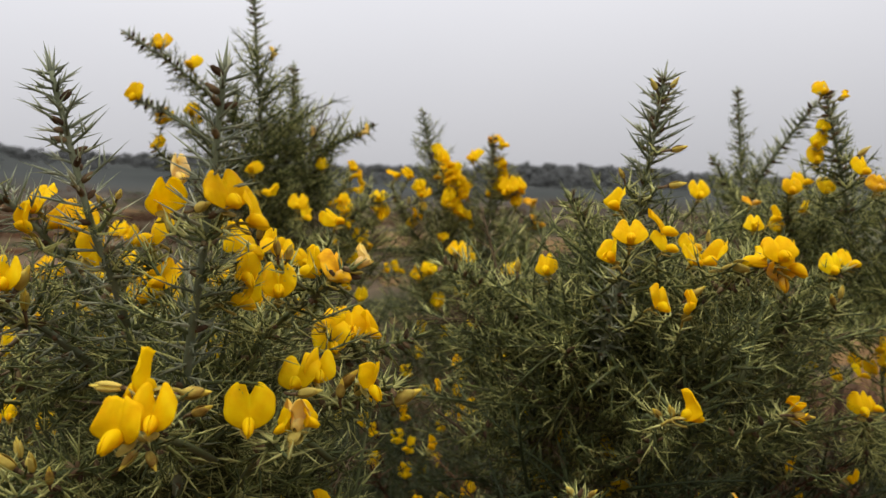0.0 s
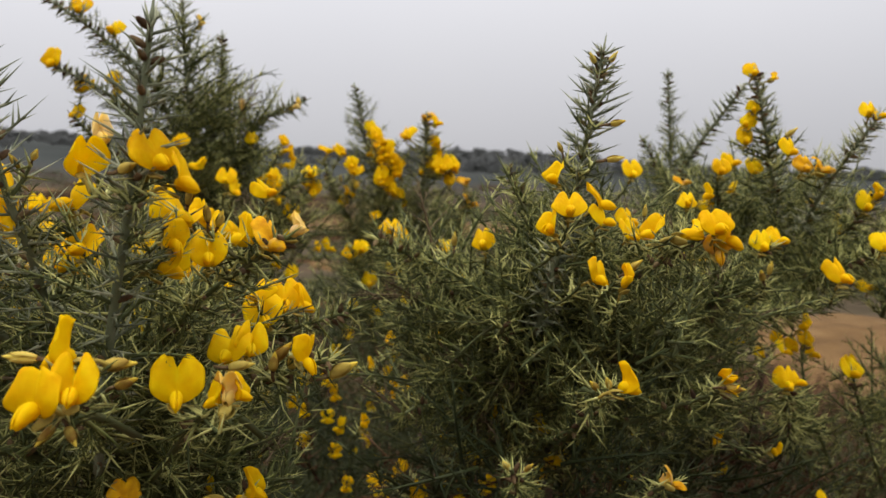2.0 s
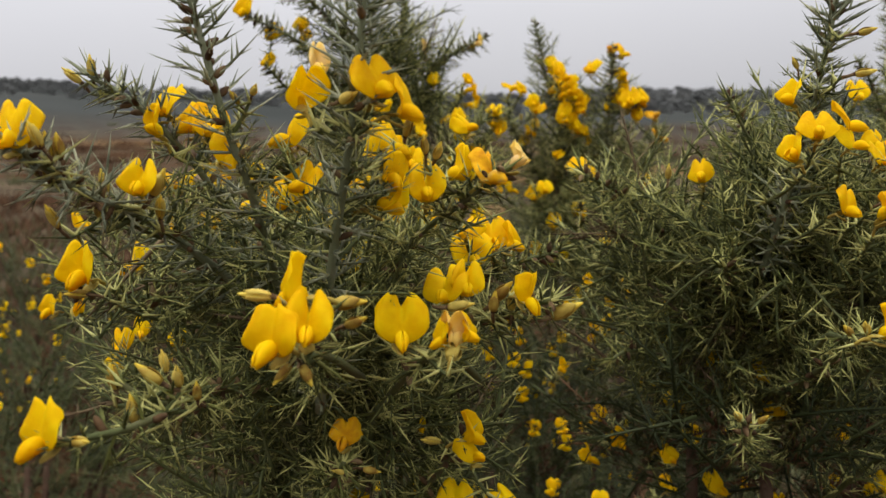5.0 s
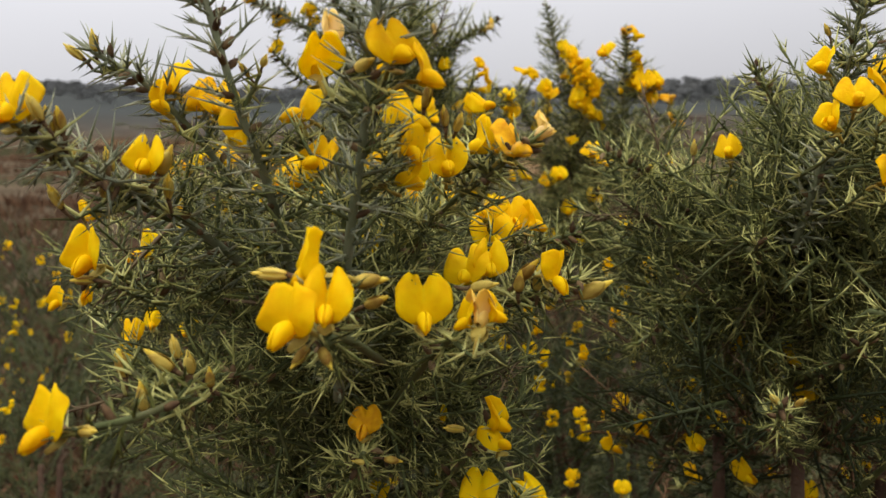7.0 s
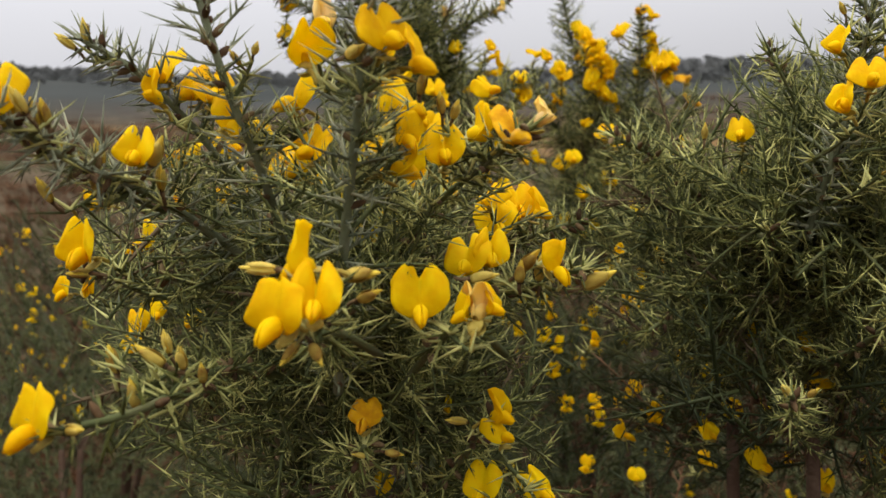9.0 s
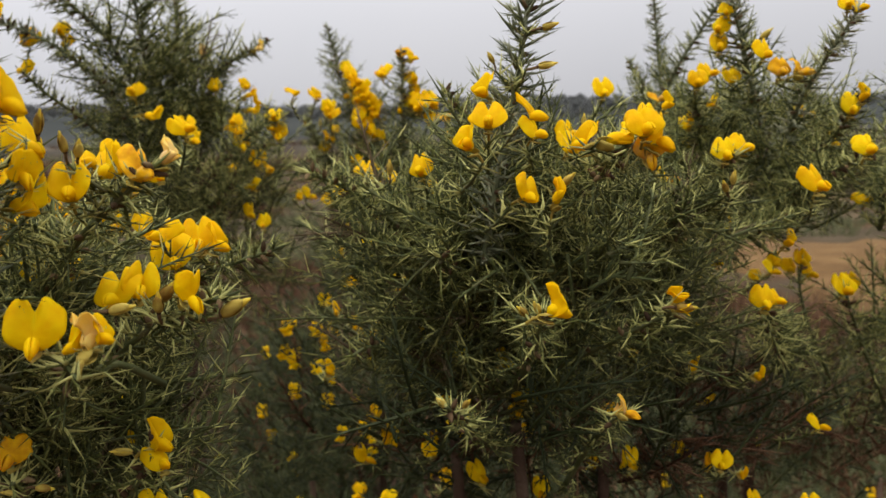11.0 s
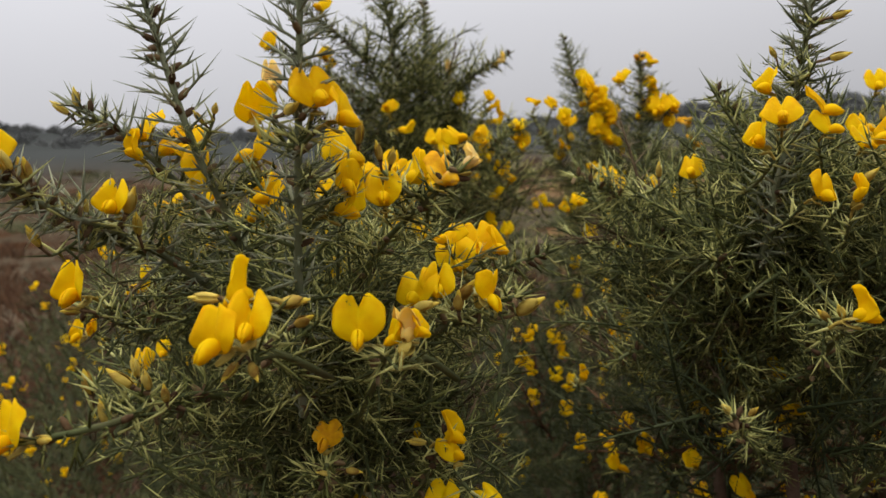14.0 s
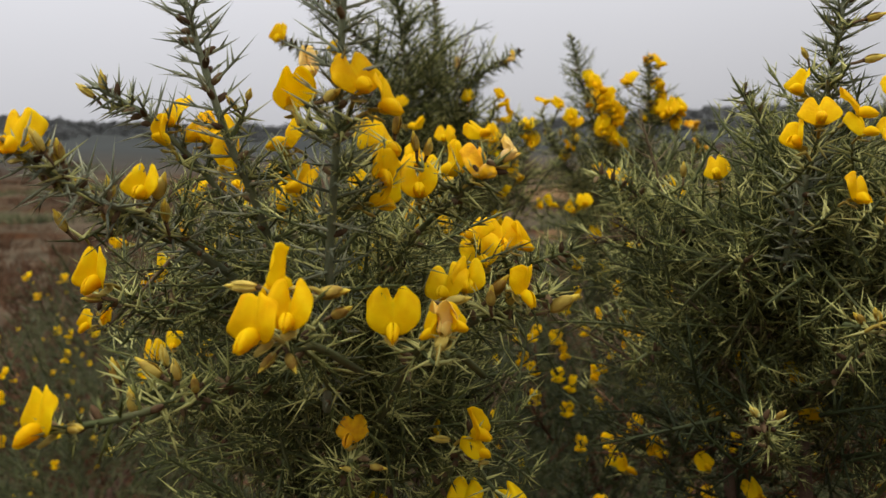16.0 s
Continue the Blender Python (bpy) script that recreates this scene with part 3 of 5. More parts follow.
def sand_patch(cx, cy, rx, ry, seed):
    """A bare patch of sand that lies on the heath, ragged at its rim."""
    rnd = random.Random(seed)
    s = Shape()
    pts, faces, rows, n = [], [], 6, 40
    ph = [rnd.uniform(0, 6.28) for _ in range(4)]
    for j in range(rows + 1):
        for k in range(n):
            a = 2 * math.pi * k / n
            q = (j / rows) * (1 + 0.18 * math.sin(3 * a + ph[0]) + 0.12 * math.sin(7 * a + ph[1]) + 0.07 * math.sin(13 * a + ph[2]))
            x, y = cx + rx * q * math.cos(a), cy + ry * q * math.sin(a)
            pts.append((x, y, land(x, y) + 0.03 * (1 - j / rows) + 0.025 - 0.06 * (j == rows)))
    for j in range(rows):
        faces += [(j * n + k, (j + 1) * n + k, (j + 1) * n + (k + 1) % n, j * n + (k + 1) % n) for k in range(n)]
    s.add(pts, faces)
    tagged(new("sand_patch", s.mesh("sand_patch", [M_SAND])), "bare pale brown sand between the bushes", "sand", "sand patches", "structure")


sand_patch(4.2, 6.6, 2.2, 2.6, 1)
sand_patch(0.2, 20, 3.0, 4.0, 2)
sand_patch(8.5, 24, 3.2, 7.0, 3)
sand_patch(-14, 42, 16, 3.5, 4)
sand_patch(-0.75, 10.7, 0.2, 0.5, 5)
sand_patch(-0.42, 7.5, 0.16, 0.3, 6)

# ---- far and middle distance: heather, scrub and a wooded ridge ----
M_HEATH = material("heather", [(0.03, 0.0145, 0.0075), (0.06, 0.031, 0.016), (0.1, 0.056, 0.03)], 0.9, 0.5, 5, island=0.6)
M_SCRUB = material("scrub", [(0.03, 0.034, 0.016), (0.062, 0.066, 0.03), (0.11, 0.105, 0.052)], 0.9, 0.5, 5, island=0.6)
# haze over the far trees is put into this pale, flat grey
M_WOOD_HAZED = material("far_wood_hazed", [(0.2, 0.207, 0.204), (0.22, 0.225, 0.218), (0.24, 0.24, 0.23)], 1.0, 0.05, 4, island=0.12, through_light=0.65, spec=0.0)


def tuft(seed, blades, height, spread, wide):
    """A clump of thin upright blades and twigs."""
    rnd = random.Random(seed)
    s = Shape()
    for _ in range(blades):
        a, r = rnd.uniform(0, 6.28), spread * rnd.random() ** 0.7
        p = Vector((r * math.cos(a), r * math.sin(a), -0.02))
        d = Vector((math.cos(a) * rnd.uniform(0, 0.9) + rnd.uniform(-0.3, 0.3), math.sin(a) * rnd.uniform(0, 0.9) + rnd.uniform(-0.3, 0.3), 1))
        s.spine(p, d, height * rnd.uniform(0.4, 1.1), wide * rnd.uniform(0.6, 1.2), 3)
    return s


TUFTS = [tuft(k, 48, 0.15, 0.16, 0.007) for k in range(4)]
rnd = random.Random(20)
heath, scrub = Shape(), Shape()
for _ in range(1500):
    a, d = radians(rnd.uniform(-48, 48)), 2.2 * 30 ** (rnd.random() ** 0.8)
    x, y = d * math.sin(a), d * math.cos(a)
    n = noise.noise((x * 0.25, y * 0.25, 11))
    if any(((x - cx) / rx) ** 2 + ((y - cy) / ry) ** 2 < 0.9 for cx, cy, rx, ry in ((4.2, 6.6, 2.2, 2.6), (0.2, 20, 3, 4), (8.5, 24, 3.2, 7), (-0.75, 10.7, 0.3, 0.9), (-0.42, 7.5, 0.3, 0.7))):
        continue
    size = rnd.uniform(0.6, 1.5) * (1 + 0.03 * d)
    m = Matrix.Translation((x, y, land(x, y))) @ Matrix.Rotation(rnd.uniform(0, 6.28), 4, "Z") @ Matrix.Diagonal((size * 1.4, size * 1.4, size, 1))
    (scrub if n > 0.1 else heath).merge(TUFTS[rnd.randrange(4)], m)
tagged(new("heather", heath.mesh("heather", [M_HEATH])), "brown winter heather over the sandy heath", "heather", "", "stuff")
tagged(new("scrub", scrub.mesh("scrub", [M_SCRUB])), "low dark green scrub on the heath", "scrub", "", "stuff")


def tree_shape(seed):
    """A far tree, one metre high: trunk, limbs and a ragged crown of many rounded clumps and twigs that reaches low."""
    rnd = random.Random(seed)
    s = Shape()
    s.tube([(0, 0, -0.3), (0, 0, 0.5), (rnd.uniform(-0.1, 0.1), 0, 0.85)], [0.02, 0.016, 0.005], 4)
    wide = rnd.uniform(0.4, 0.7)
    for _ in range(24):
        a, k = rnd.uniform(0, 6.28), rnd.random() ** 0.9
        r = wide * math.sin(math.pi * min(1, 0.34 + 0.6 * k)) * rnd.random() ** 0.6
        size = rnd.uniform(0.07, 0.15)
        s.ball((r * math.cos(a), r * math.sin(a), 0.08 + 0.8 * k), (size * rnd.uniform(0.9, 1.4), size, size * rnd.uniform(0.7, 1.3)), 5, 4, 0, rnd.random(), Vector((rnd.gauss(0, 1), rnd.gauss(0, 1), 1)))
    for _ in range(16):
        a, k = rnd.uniform(0, 6.28), rnd.uniform(0.3, 1)
        r = wide * math.sin(math.pi * min(1, 0.34 + 0.6 * k)) * rnd.random() ** 0.5
        s.spine(Vector((r * math.cos(a), r * math.sin(a), 0.85 * k)), Vector((math.cos(a), math.sin(a), rnd.gauss(0.9, 0.6))), rnd.uniform(0.12, 0.24), 0.03, 3)
    return s


TREES = [tree_shape(k) for k in range(6)]
rnd = random.Random(31)
for lo, hi, n, h0, h1 in ((-50, -14, 420, 0.8, 1.5), (-14, 1, 190, 0.8, 1.5), (1, 14, 170, 0.9, 2.3), (14, 42, 320, 0.8, 1.8)):
    wood = Shape()
    for _ in range(n):
        a, d = radians(rnd.uniform(lo, hi)), 85 + 65 * rnd.random() ** 0.6
        x, y = d * math.sin(a), d * math.cos(a)
        size = rnd.uniform(h0, h1)
        wood.merge(TREES[rnd.randrange(6)], Matrix.Translation((x, y, land(x, y) - 0.15)) @ Matrix.Rotation(rnd.uniform(0, 6.28), 4, "Z") @ Matrix.Diagonal((size * 1.4, size * 1.4, size, 1)))
    tagged(new("woodland", wood.mesh("woodland", [M_WOOD_HAZED])), "distant woodland along the ridge in a grey paled for haze", "woodland", "", "stuff")


# ---- gorse farther back, seen over and between the near bushes ----
def back_bush(x, y, height, radius, n, blooms, seed, label):
    """A rounded gorse bush a few steps off: stems, a thorny crown and small flowers."""
    rnd = random.Random(seed)
    z0 = land(x, y)
    ob = tagged(new("gorse_bush"), label, "gorse bush", "gorse bushes")
    ob.matrix_basis = Matrix.Translation((x, y, z0))
    for _ in range(4):
        s = Shape()
        a = rnd.uniform(0, 6.28)
        s.tube(smooth_path([(0, 0, -0.03), (0.15 * radius * math.cos(a), 0.15 * radius * math.sin(a), height * 0.4), (0.5 * radius * math.cos(a), 0.5 * radius * math.sin(a), height * 0.75)], 8), [0.012 - 0.001 * k for k in range(9)], 6)
        part("woody_stem", s.mesh("woody_stem", [M_BARK]), ob)
    crown, spots = Shape(), []
    for _ in range(n):
        d = Vector((rnd.gauss(0, 1), rnd.gauss(0, 1), rnd.gauss(0.25, 0.8))).normalized()
        lump = 1 + 0.28 * noise.noise(d * 2.3 + Vector((seed, 0, 0)))
        r = radius * lump * rnd.uniform(0.55, 1.0)
        p = Vector((d.x * r, d.y * r, height * 0.52 + d.z * height * 0.46 * lump * rnd.uniform(0.75, 1.04)))
        way = d + Vector((rnd.uniform(-1, 1), rnd.uniform(-1, 1), rnd.uniform(-0.3, 1.2))) * 0.6
        size = rnd.uniform(0.75, 1.3)
        m = Matrix.Translation(p) @ way.to_track_quat("Z", "Y").to_matrix().to_4x4() @ Matrix.Scale(size, 4)
        crown.merge(COARSE[rnd.randrange(6)], m, 2 if rnd.random() < 0.05 + 0.2 * (p.z < 0.5 * height) else None)
        spots.append(m @ Vector((0, 0, rnd.uniform(0.02, 0.07))))
    # crown greens already darkened for the shade among the bushes
    part("spiny_foliage", crown.mesh("spiny_foliage", [M_FOLIAGE_SHADED, M_STEM, M_LITTER]), ob, None, "", "stuff")
    front = sorted(spots, key=lambda q: q.y - 0.7 * q.z + rnd.uniform(0, radius))
    for q in front[:blooms]:
        turn = Matrix.Rotation(radians(rnd.uniform(-60, 60)), 4, "Z") @ Matrix.Rotation(radians(rnd.uniform(-20, 20)), 4, "X")
        part("flower", FAR_FLOWERS[rnd.randrange(4)], ob, Matrix.Translation(q) @ turn)


def litter(n, seed):
    """Dead twigs and fallen shoots that lie over the ground between the bushes."""
    rnd = random.Random(seed)
    s = Shape()
    for _ in range(n):
        a, d = radians(rnd.uniform(-46, 44)), 1.3 * 5.0 ** rnd.random()
        x, y = d * math.sin(a), d * math.cos(a)
        if ((x - 4.2) / 2.2) ** 2 + ((y - 6.6) / 2.6) ** 2 < 1:
            continue
        way = Vector((rnd.uniform(-1, 1), rnd.uniform(-1, 1), rnd.uniform(0.05, 1.1)))
        s.merge(COARSE[rnd.randrange(6)], Matrix.Translation((x, y, land(x, y) + rnd.uniform(0, 0.12))) @ way.to_track_quat("Z", "Y").to_matrix().to_4x4() @ Matrix.Scale(rnd.uniform(1.2, 3.2), 4))
    tagged(new("dead_twigs", s.mesh("dead_twigs", [M_LITTER, M_LITTER])), "dead brown gorse twigs over the ground", "twigs", "", "stuff")


litter(560, 61)


# ---- the gorse bushes, nearest first ----
bush_a = Bush((0, 0.52, 0), "near gorse bush with upright thorny shoots full of yellow flowers", 1)
bush_a.trunk([(-0.081, 0.420, 0.945), (-0.103, 0.420, 0.943), (-0.052, 0.460, 0.922)])
bush_a.leader([(-0.079, 0.380, 0.999), (-0.069, 0.360, 1.054), (-0.055, 0.335, 1.105), (-0.047, 0.327, 1.160)], spread=0.05, bare=0.05, young=True)
bush_a.leader([(-0.100, 0.420, 1.003), (-0.098, 0.370, 1.075), (-0.102, 0.352, 1.108), (-0.115, 0.349, 1.161)], spread=0.042, bare=0.05, young=True)
bush_a.leader([(-0.111, 0.440, 1.011), (-0.121, 0.400, 1.072), (-0.139, 0.375, 1.109), (-0.158, 0.367, 1.124)], spread=0.035, bare=0.03, young=True)
bush_a.leader([(-0.109, 0.420, 1.026), (-0.133, 0.370, 1.068), (-0.138, 0.320, 1.088), (-0.144, 0.300, 1.102)], spread=0.04, bare=0.03, young=True)
bush_a.leader([(-0.073, 0.410, 1.029), (-0.046, 0.385, 1.063), (-0.024, 0.372, 1.081), (-0.011, 0.367, 1.091)], spread=0.035, bare=0.02)
bush_a.leader([(-0.070, 0.420, 0.984), (-0.035, 0.400, 1.023), (-0.007, 0.385, 1.040), (0.008, 0.376, 1.046)], spread=0.035, bare=0.02)
bush_a.leader([(-0.077, 0.460, 0.983), (-0.046, 0.470, 1.021), (-0.021, 0.470, 1.039), (0.010, 0.470, 1.050)], spread=0.04, bare=0.01)
bush_a.leader([(-0.081, 0.400, 0.994), (-0.071, 0.350, 1.025), (-0.065, 0.315, 1.042), (-0.065, 0.303, 1.050)], spread=0.03, spine=0.024, step=0.004, bare=0.02, gap=0.006)
bush_a.leader([(-0.066, 0.400, 0.987), (-0.046, 0.370, 1.015), (-0.034, 0.345, 1.031), (-0.031, 0.338, 1.034)], spread=0.03, spine=0.024, step=0.004, bare=0.02, gap=0.006)
bush_a.leader([(-0.117, 0.440, 1.001), (-0.147, 0.420, 1.028), (-0.171, 0.405, 1.036), (-0.186, 0.398, 1.039)], spread=0.03, bare=0.02)
bush_a.leader([(-0.106, 0.420, 0.988), (-0.112, 0.360, 1.013), (-0.108, 0.300, 1.022), (-0.118, 0.278, 1.024)], spread=0.025, bare=0.02, spine=0.018, step=0.004, gap=0.008)
bush_a.leader([(-0.113, 0.370, 1.009), (-0.112, 0.330, 1.017), (-0.116, 0.315, 1.024), (-0.121, 0.311, 1.030)], spread=0.02, step=0.004, bare=0.02, gap=0.008)
bush_a.leader([(-0.094, 0.460, 0.890), (-0.050, 0.420, 0.946), (-0.031, 0.400, 0.977), (-0.025, 0.395, 0.986)], spread=0.035)
bush_a.leader([(-0.118, 0.460, 0.897), (-0.082, 0.400, 0.957), (-0.070, 0.376, 0.979), (-0.068, 0.375, 0.982)], spread=0.03)
bush_a.leader([(-0.058, 0.460, 0.887), (-0.033, 0.410, 0.933), (-0.020, 0.395, 0.953), (-0.012, 0.392, 0.960)], spread=0.035)
bush_a.fill((-0.077, 0.410, 1.040), (.045, .03, .035), 70, .05)
bush_a.fill((-0.080, 0.440, 0.992), (.06, .04, .05), 110, .055)
bush_a.fill((-0.097, 0.450, 0.938), (.085, .05, .05), 110, .06)
bush_a.fill((-0.158, 0.430, 1.045), (.05, .03, .02), 26, .045)
bush_a.fill((-0.105, 0.470, 1.017), (.08, .03, .04), 110, .05)
bush_a.fill((-0.110, 0.460, 0.979), (.11, .04, .04), 130, .055)
bush_a.fill((-0.223, 0.560, 1.013), (.06, .04, .05), 60, .05)
bush_a.star((-0.060, 0.302, 1.042), 6, .018)
bush_a.star((-0.024, 0.345, 1.030), 6, .02)
bud(bush_a, (-0.144, 0.310, 1.101), 30, 60, 1.3)
bud(bush_a, (-0.142, 0.315, 1.099), 10, 70, 1.2)
bud(bush_a, (-0.143, 0.335, 1.085), -40, 50, 1.2)
bud(bush_a, (-0.121, 0.340, 1.087), 60, 50, 1.3)
bud(bush_a, (-0.140, 0.338, 1.078), 0, 60, 1.0)
bud(bush_a, (-0.125, 0.350, 1.078), 30, 60, 1.1)
bud(bush_a, (-0.148, 0.325, 1.077), -20, 60, 1.0)
bud(bush_a, (-0.041, 0.355, 1.106), 40, 60, 1.0)
flower(bush_a, (-0.071, 0.336, 1.117), -140, 8, 4, "half", 1.1)
flower(bush_a, (-0.0445, 0.326, 1.1195), 42, 0, -4, "wide", .98)
flower(bush_a, (-0.0375, 0.328, 1.1135), 78, -14, 14, "open", .95)
flower(bush_a, (-0.071, 0.352, 1.126), 35, 10, 0, "pale", .95)
bud(bush_a, (-0.055, 0.330, 1.115), 60, 20, 1.0)
flower(bush_a, (-0.136, 0.378, 1.114), -26, 5, -6, "open", .95)
flower(bush_a, (-0.133, 0.370, 1.106), -20, 20, 0, "closed", .9)
flower(bush_a, (-0.129, 0.385, 1.108), -20, 0, 0, "open", .95)
flower(bush_a, (-0.120, 0.382, 1.107), 29, 0, 10, "open", 1.0)
flower(bush_a, (-0.103, 0.358, 1.097), 46, -20, 20, "half", .9)
flower(bush_a, (-0.1257, 0.3380, 1.0884), 10, 4, 4, "vee", .95)
flower(bush_a, (-0.084, 0.363, 1.104), -50, -6, 0, "half", .95)
bud(bush_a, (-0.085, 0.365, 1.098), -30, 50, 1.1)
flower(bush_a, (-0.078, 0.360, 1.088), -20, 5, 10, "open", .9)
flower(bush_a, (-0.087, 0.370, 1.081), -13, 0, 0, "half", .85)
flower(bush_a, (-0.047, 0.360, 1.101), 50, 0, -5, "half", 1.15)
flower(bush_a, (-0.0450, 0.3520, 1.0921), 46, -30, 10, "open", .85)
flower(bush_a, (-0.063, 0.375, 1.086), 0, 0, 0, "half", .7)
flower(bush_a, (-0.049, 0.354, 1.084), 78, -12, 20, "closed", 1.1)
flower(bush_a, (-0.0358, 0.3620, 1.0863), 14, 6, -2, "vee", 1.0)
flower(bush_a, (-0.029, 0.372, 1.093), 76, 0, 10, "closed", 1.0)
flower(bush_a, (-0.014, 0.367, 1.092), 50, 0, 20, "old", 1.0)
flower(bush_a, (-0.008, 0.369, 1.096), 80, 20, 20, "pale", .8)
flower(bush_a, (-0.020, 0.455, 1.0575), 8, 0, -4, "wide", 1.1)
flower(bush_a, (-0.012, 0.452, 1.057), 76, -6, 6, "side", .95)
flower(bush_a, (-0.027, 0.440, 1.052), 13, 0, -15, "wide", 1.1)
flower(bush_a, (-0.033, 0.386, 1.0465), -8, 10, -12, "wide", 1.05)
flower(bush_a, (-0.025, 0.392, 1.0485), 16, 5, 10, "vee", 1.05)
flower(bush_a, (0.0001, 0.3690, 1.0488), 52, -38, 8, "half", .85)
bud(bush_a, (0.011, 0.376, 1.042), 76, 28, 1.5)
flower(bush_a, (-0.0395, 0.336, 1.0435), 16, -14, 5, "wide", 1.05)
flower(bush_a, (-0.023, 0.331, 1.043), 165, 28, 0, "pale", 1.05)
flower(bush_a, (-0.020, 0.335, 1.044), 78, 0, 10, "side", .72)
flower(bush_a, (-0.0258, 0.3360, 1.0418), -62, -12, 4, "side", .7)
flower(bush_a, (-0.062, 0.304, 1.0635), -70, -18, 2, "side", 1.12)
bud(bush_a, (-0.073, 0.302, 1.060), -80, 5, 1.1)
flower(bush_a, (-0.0662, 0.290, 1.0512), -20, -16, -5, "wide", 1.1)
flower(bush_a, (-0.0570, 0.293, 1.0545), 12, 0, 4, "vee", 1.0)
bud(bush_a, (-0.051, 0.310, 1.057), 80, 8, 1.25)
bud(bush_a, (-0.050, 0.315, 1.050), 70, 25, 1.0)
bud(bush_a, (-0.060, 0.300, 1.039), 40, -30, .9)
bud(bush_a, (-0.065, 0.297, 1.040), -40, -40, .9)
flower(bush_a, (-0.1609, 0.3600, 1.0553), -8, -14, -4, "vee", 1.2)
bud(bush_a, (-0.1623, 0.3600, 1.0458), -80, 0, 1.1)
flower(bush_a, (-0.206, 0.430, 1.026), 30, -20, 20, "closed", .8)
flower(bush_a, (-0.213, 0.500, 0.996), 20, 0, 0, "half", .8)
flower(bush_a, (-0.194, 0.500, 0.992), 0, 10, 0, "half", .9)
flower(bush_a, (-0.266, 0.500, 1.007), -20, -20, 0, "open", .9)
flower(bush_a, (-0.1235, 0.274, 1.0275), -24, -16, -6, "wide", .98)
bud(bush_a, (-0.116, 0.279, 1.024), 70, 10, .9)
bud(bush_a, (-0.123, 0.311, 1.031), -10, 75, 1.2)
bud(bush_a, (-0.111, 0.312, 1.032), -75, 40, 1.2)
bud(bush_a, (-0.104, 0.314, 1.031), 15, 65, 1.0)
bud(bush_a, (-0.110, 0.318, 1.034), -10, 75, .9)
bud(bush_a, (-0.114, 0.305, 1.023), 0, 80, 1.1)
bud(bush_a, (-0.099, 0.316, 1.026), 20, 70, .8)
bud(bush_a, (-0.157, 0.367, 1.126), 0, 80, .9)
bud(bush_a, (-0.164, 0.368, 1.123), -60, 40, .95)
bud(bush_a, (-0.142, 0.330, 1.089), -40, 40, .8)
bud(bush_a, (-0.139, 0.340, 1.087), 0, 70, 1.0)
bud(bush_a, (-0.137, 0.302, 1.103), -20, 60, 1.0)
bud(bush_a, (-0.133, 0.306, 1.100), 10, 70, 1.0)
bud(bush_a, (-0.141, 0.312, 1.093), 20, 50, .8)
flower(bush_a, (-0.144, 0.300, 1.105), 13, 0, 0, "half", 1.05)
flower(bush_a, (-0.215, 0.480, 0.993), 13, 0, 0, "half", .95)
flower(bush_a, (-0.217, 0.480, 0.984), -13, -20, 0, "open", .9)
bud(bush_a, (-0.011, 0.375, 1.048), 60, 45, 1.3)
bud(bush_a, (-0.013, 0.372, 1.045), 20, 70, 1.1)
bud(bush_a, (-0.007, 0.380, 1.044), 20, 75, 1.1)
bud(bush_a, (-0.026, 0.370, 1.044), 80, 12, 1.15)
flower(bush_a, (-0.068, 0.373, 0.993), 0, -2, 0, "old", .9)
bud(bush_a, (-0.070, 0.374, 0.978), -80, 10, .6)
bud(bush_a, (-0.059, 0.375, 0.979), 85, -5, .85)
flower(bush_a, (-0.0245, 0.392, 0.9905), 72, -2, 2, "side", 1.05)
bud(bush_a, (-0.038, 0.400, 0.982), -70, 10, 1.0)
flower(bush_a, (-0.050, 0.440, 0.974), 20, 0, 0, "closed", .7)
flower(bush_a, (-0.050, 0.430, 0.949), 0, 0, 0, "closed", .6)
flower(bush_a, (-0.079, 0.430, 0.939), -20, 10, 0, "half", .8)
flower(bush_a, (-0.021, 0.388, 0.983), 39, 20, -10, "half", .8)
flower(bush_a, (-0.030, 0.394, 0.958), -13, 0, 0, "open", 1.0)
flower(bush_a, (-0.007, 0.390, 0.961), 26, 20, -20, "half", 1.0)
bud(bush_a, (-0.036, 0.360, 1.100), -10, 70, .9)
bud(bush_a, (-0.032, 0.362, 1.098), 30, 50, .9)
bud(bush_a, (-0.091, 0.350, 1.118), 40, 40, .7)
bud(bush_a, (-0.098, 0.352, 1.115), -30, 50, .7)
bush_a.specks((-0.125, 0.450, 1.062), (.06, .02, .025), 9)
bush_a.specks((-0.070, 0.440, 1.075), (.05, .02, .02), 5)
bush_a.specks((-0.077, 0.430, 1.048), (.05, .02, .02), 6)
bush_a.specks((-0.134, 0.430, 1.076), (.03, .03, .015), 5)
bush_a.specks((-0.116, 0.500, 1.078), (.08, .03, .03), 9)
bush_a.specks((-0.194, 0.550, 1.044), (.06, .03, .03), 6)
bush_a.close()

bush_b = Bush((.12, 0.62, 0), "gorse bush with a tall thorny leader and scattered yellow flowers", 2)
bush_b.trunk([(0.131, 0.560, 0.932), (0.193, 0.600, 0.910), (0.097, 0.600, 0.908)])
bush_b.leader([(0.1091, 0.5050, 1.0356), (0.1160, 0.4850, 1.0867), (0.126, 0.490, 1.132), (0.134, 0.493, 1.185)], spread=0.04, bare=0.035, fat=1.4, step=0.0015, dress=0.2, gap=0.003, young=True)
bush_b.leader([(0.144, 0.580, 1.035), (0.122, 0.550, 1.083), (0.106, 0.540, 1.106), (0.093, 0.530, 1.122)], spread=0.04, bare=0.01)
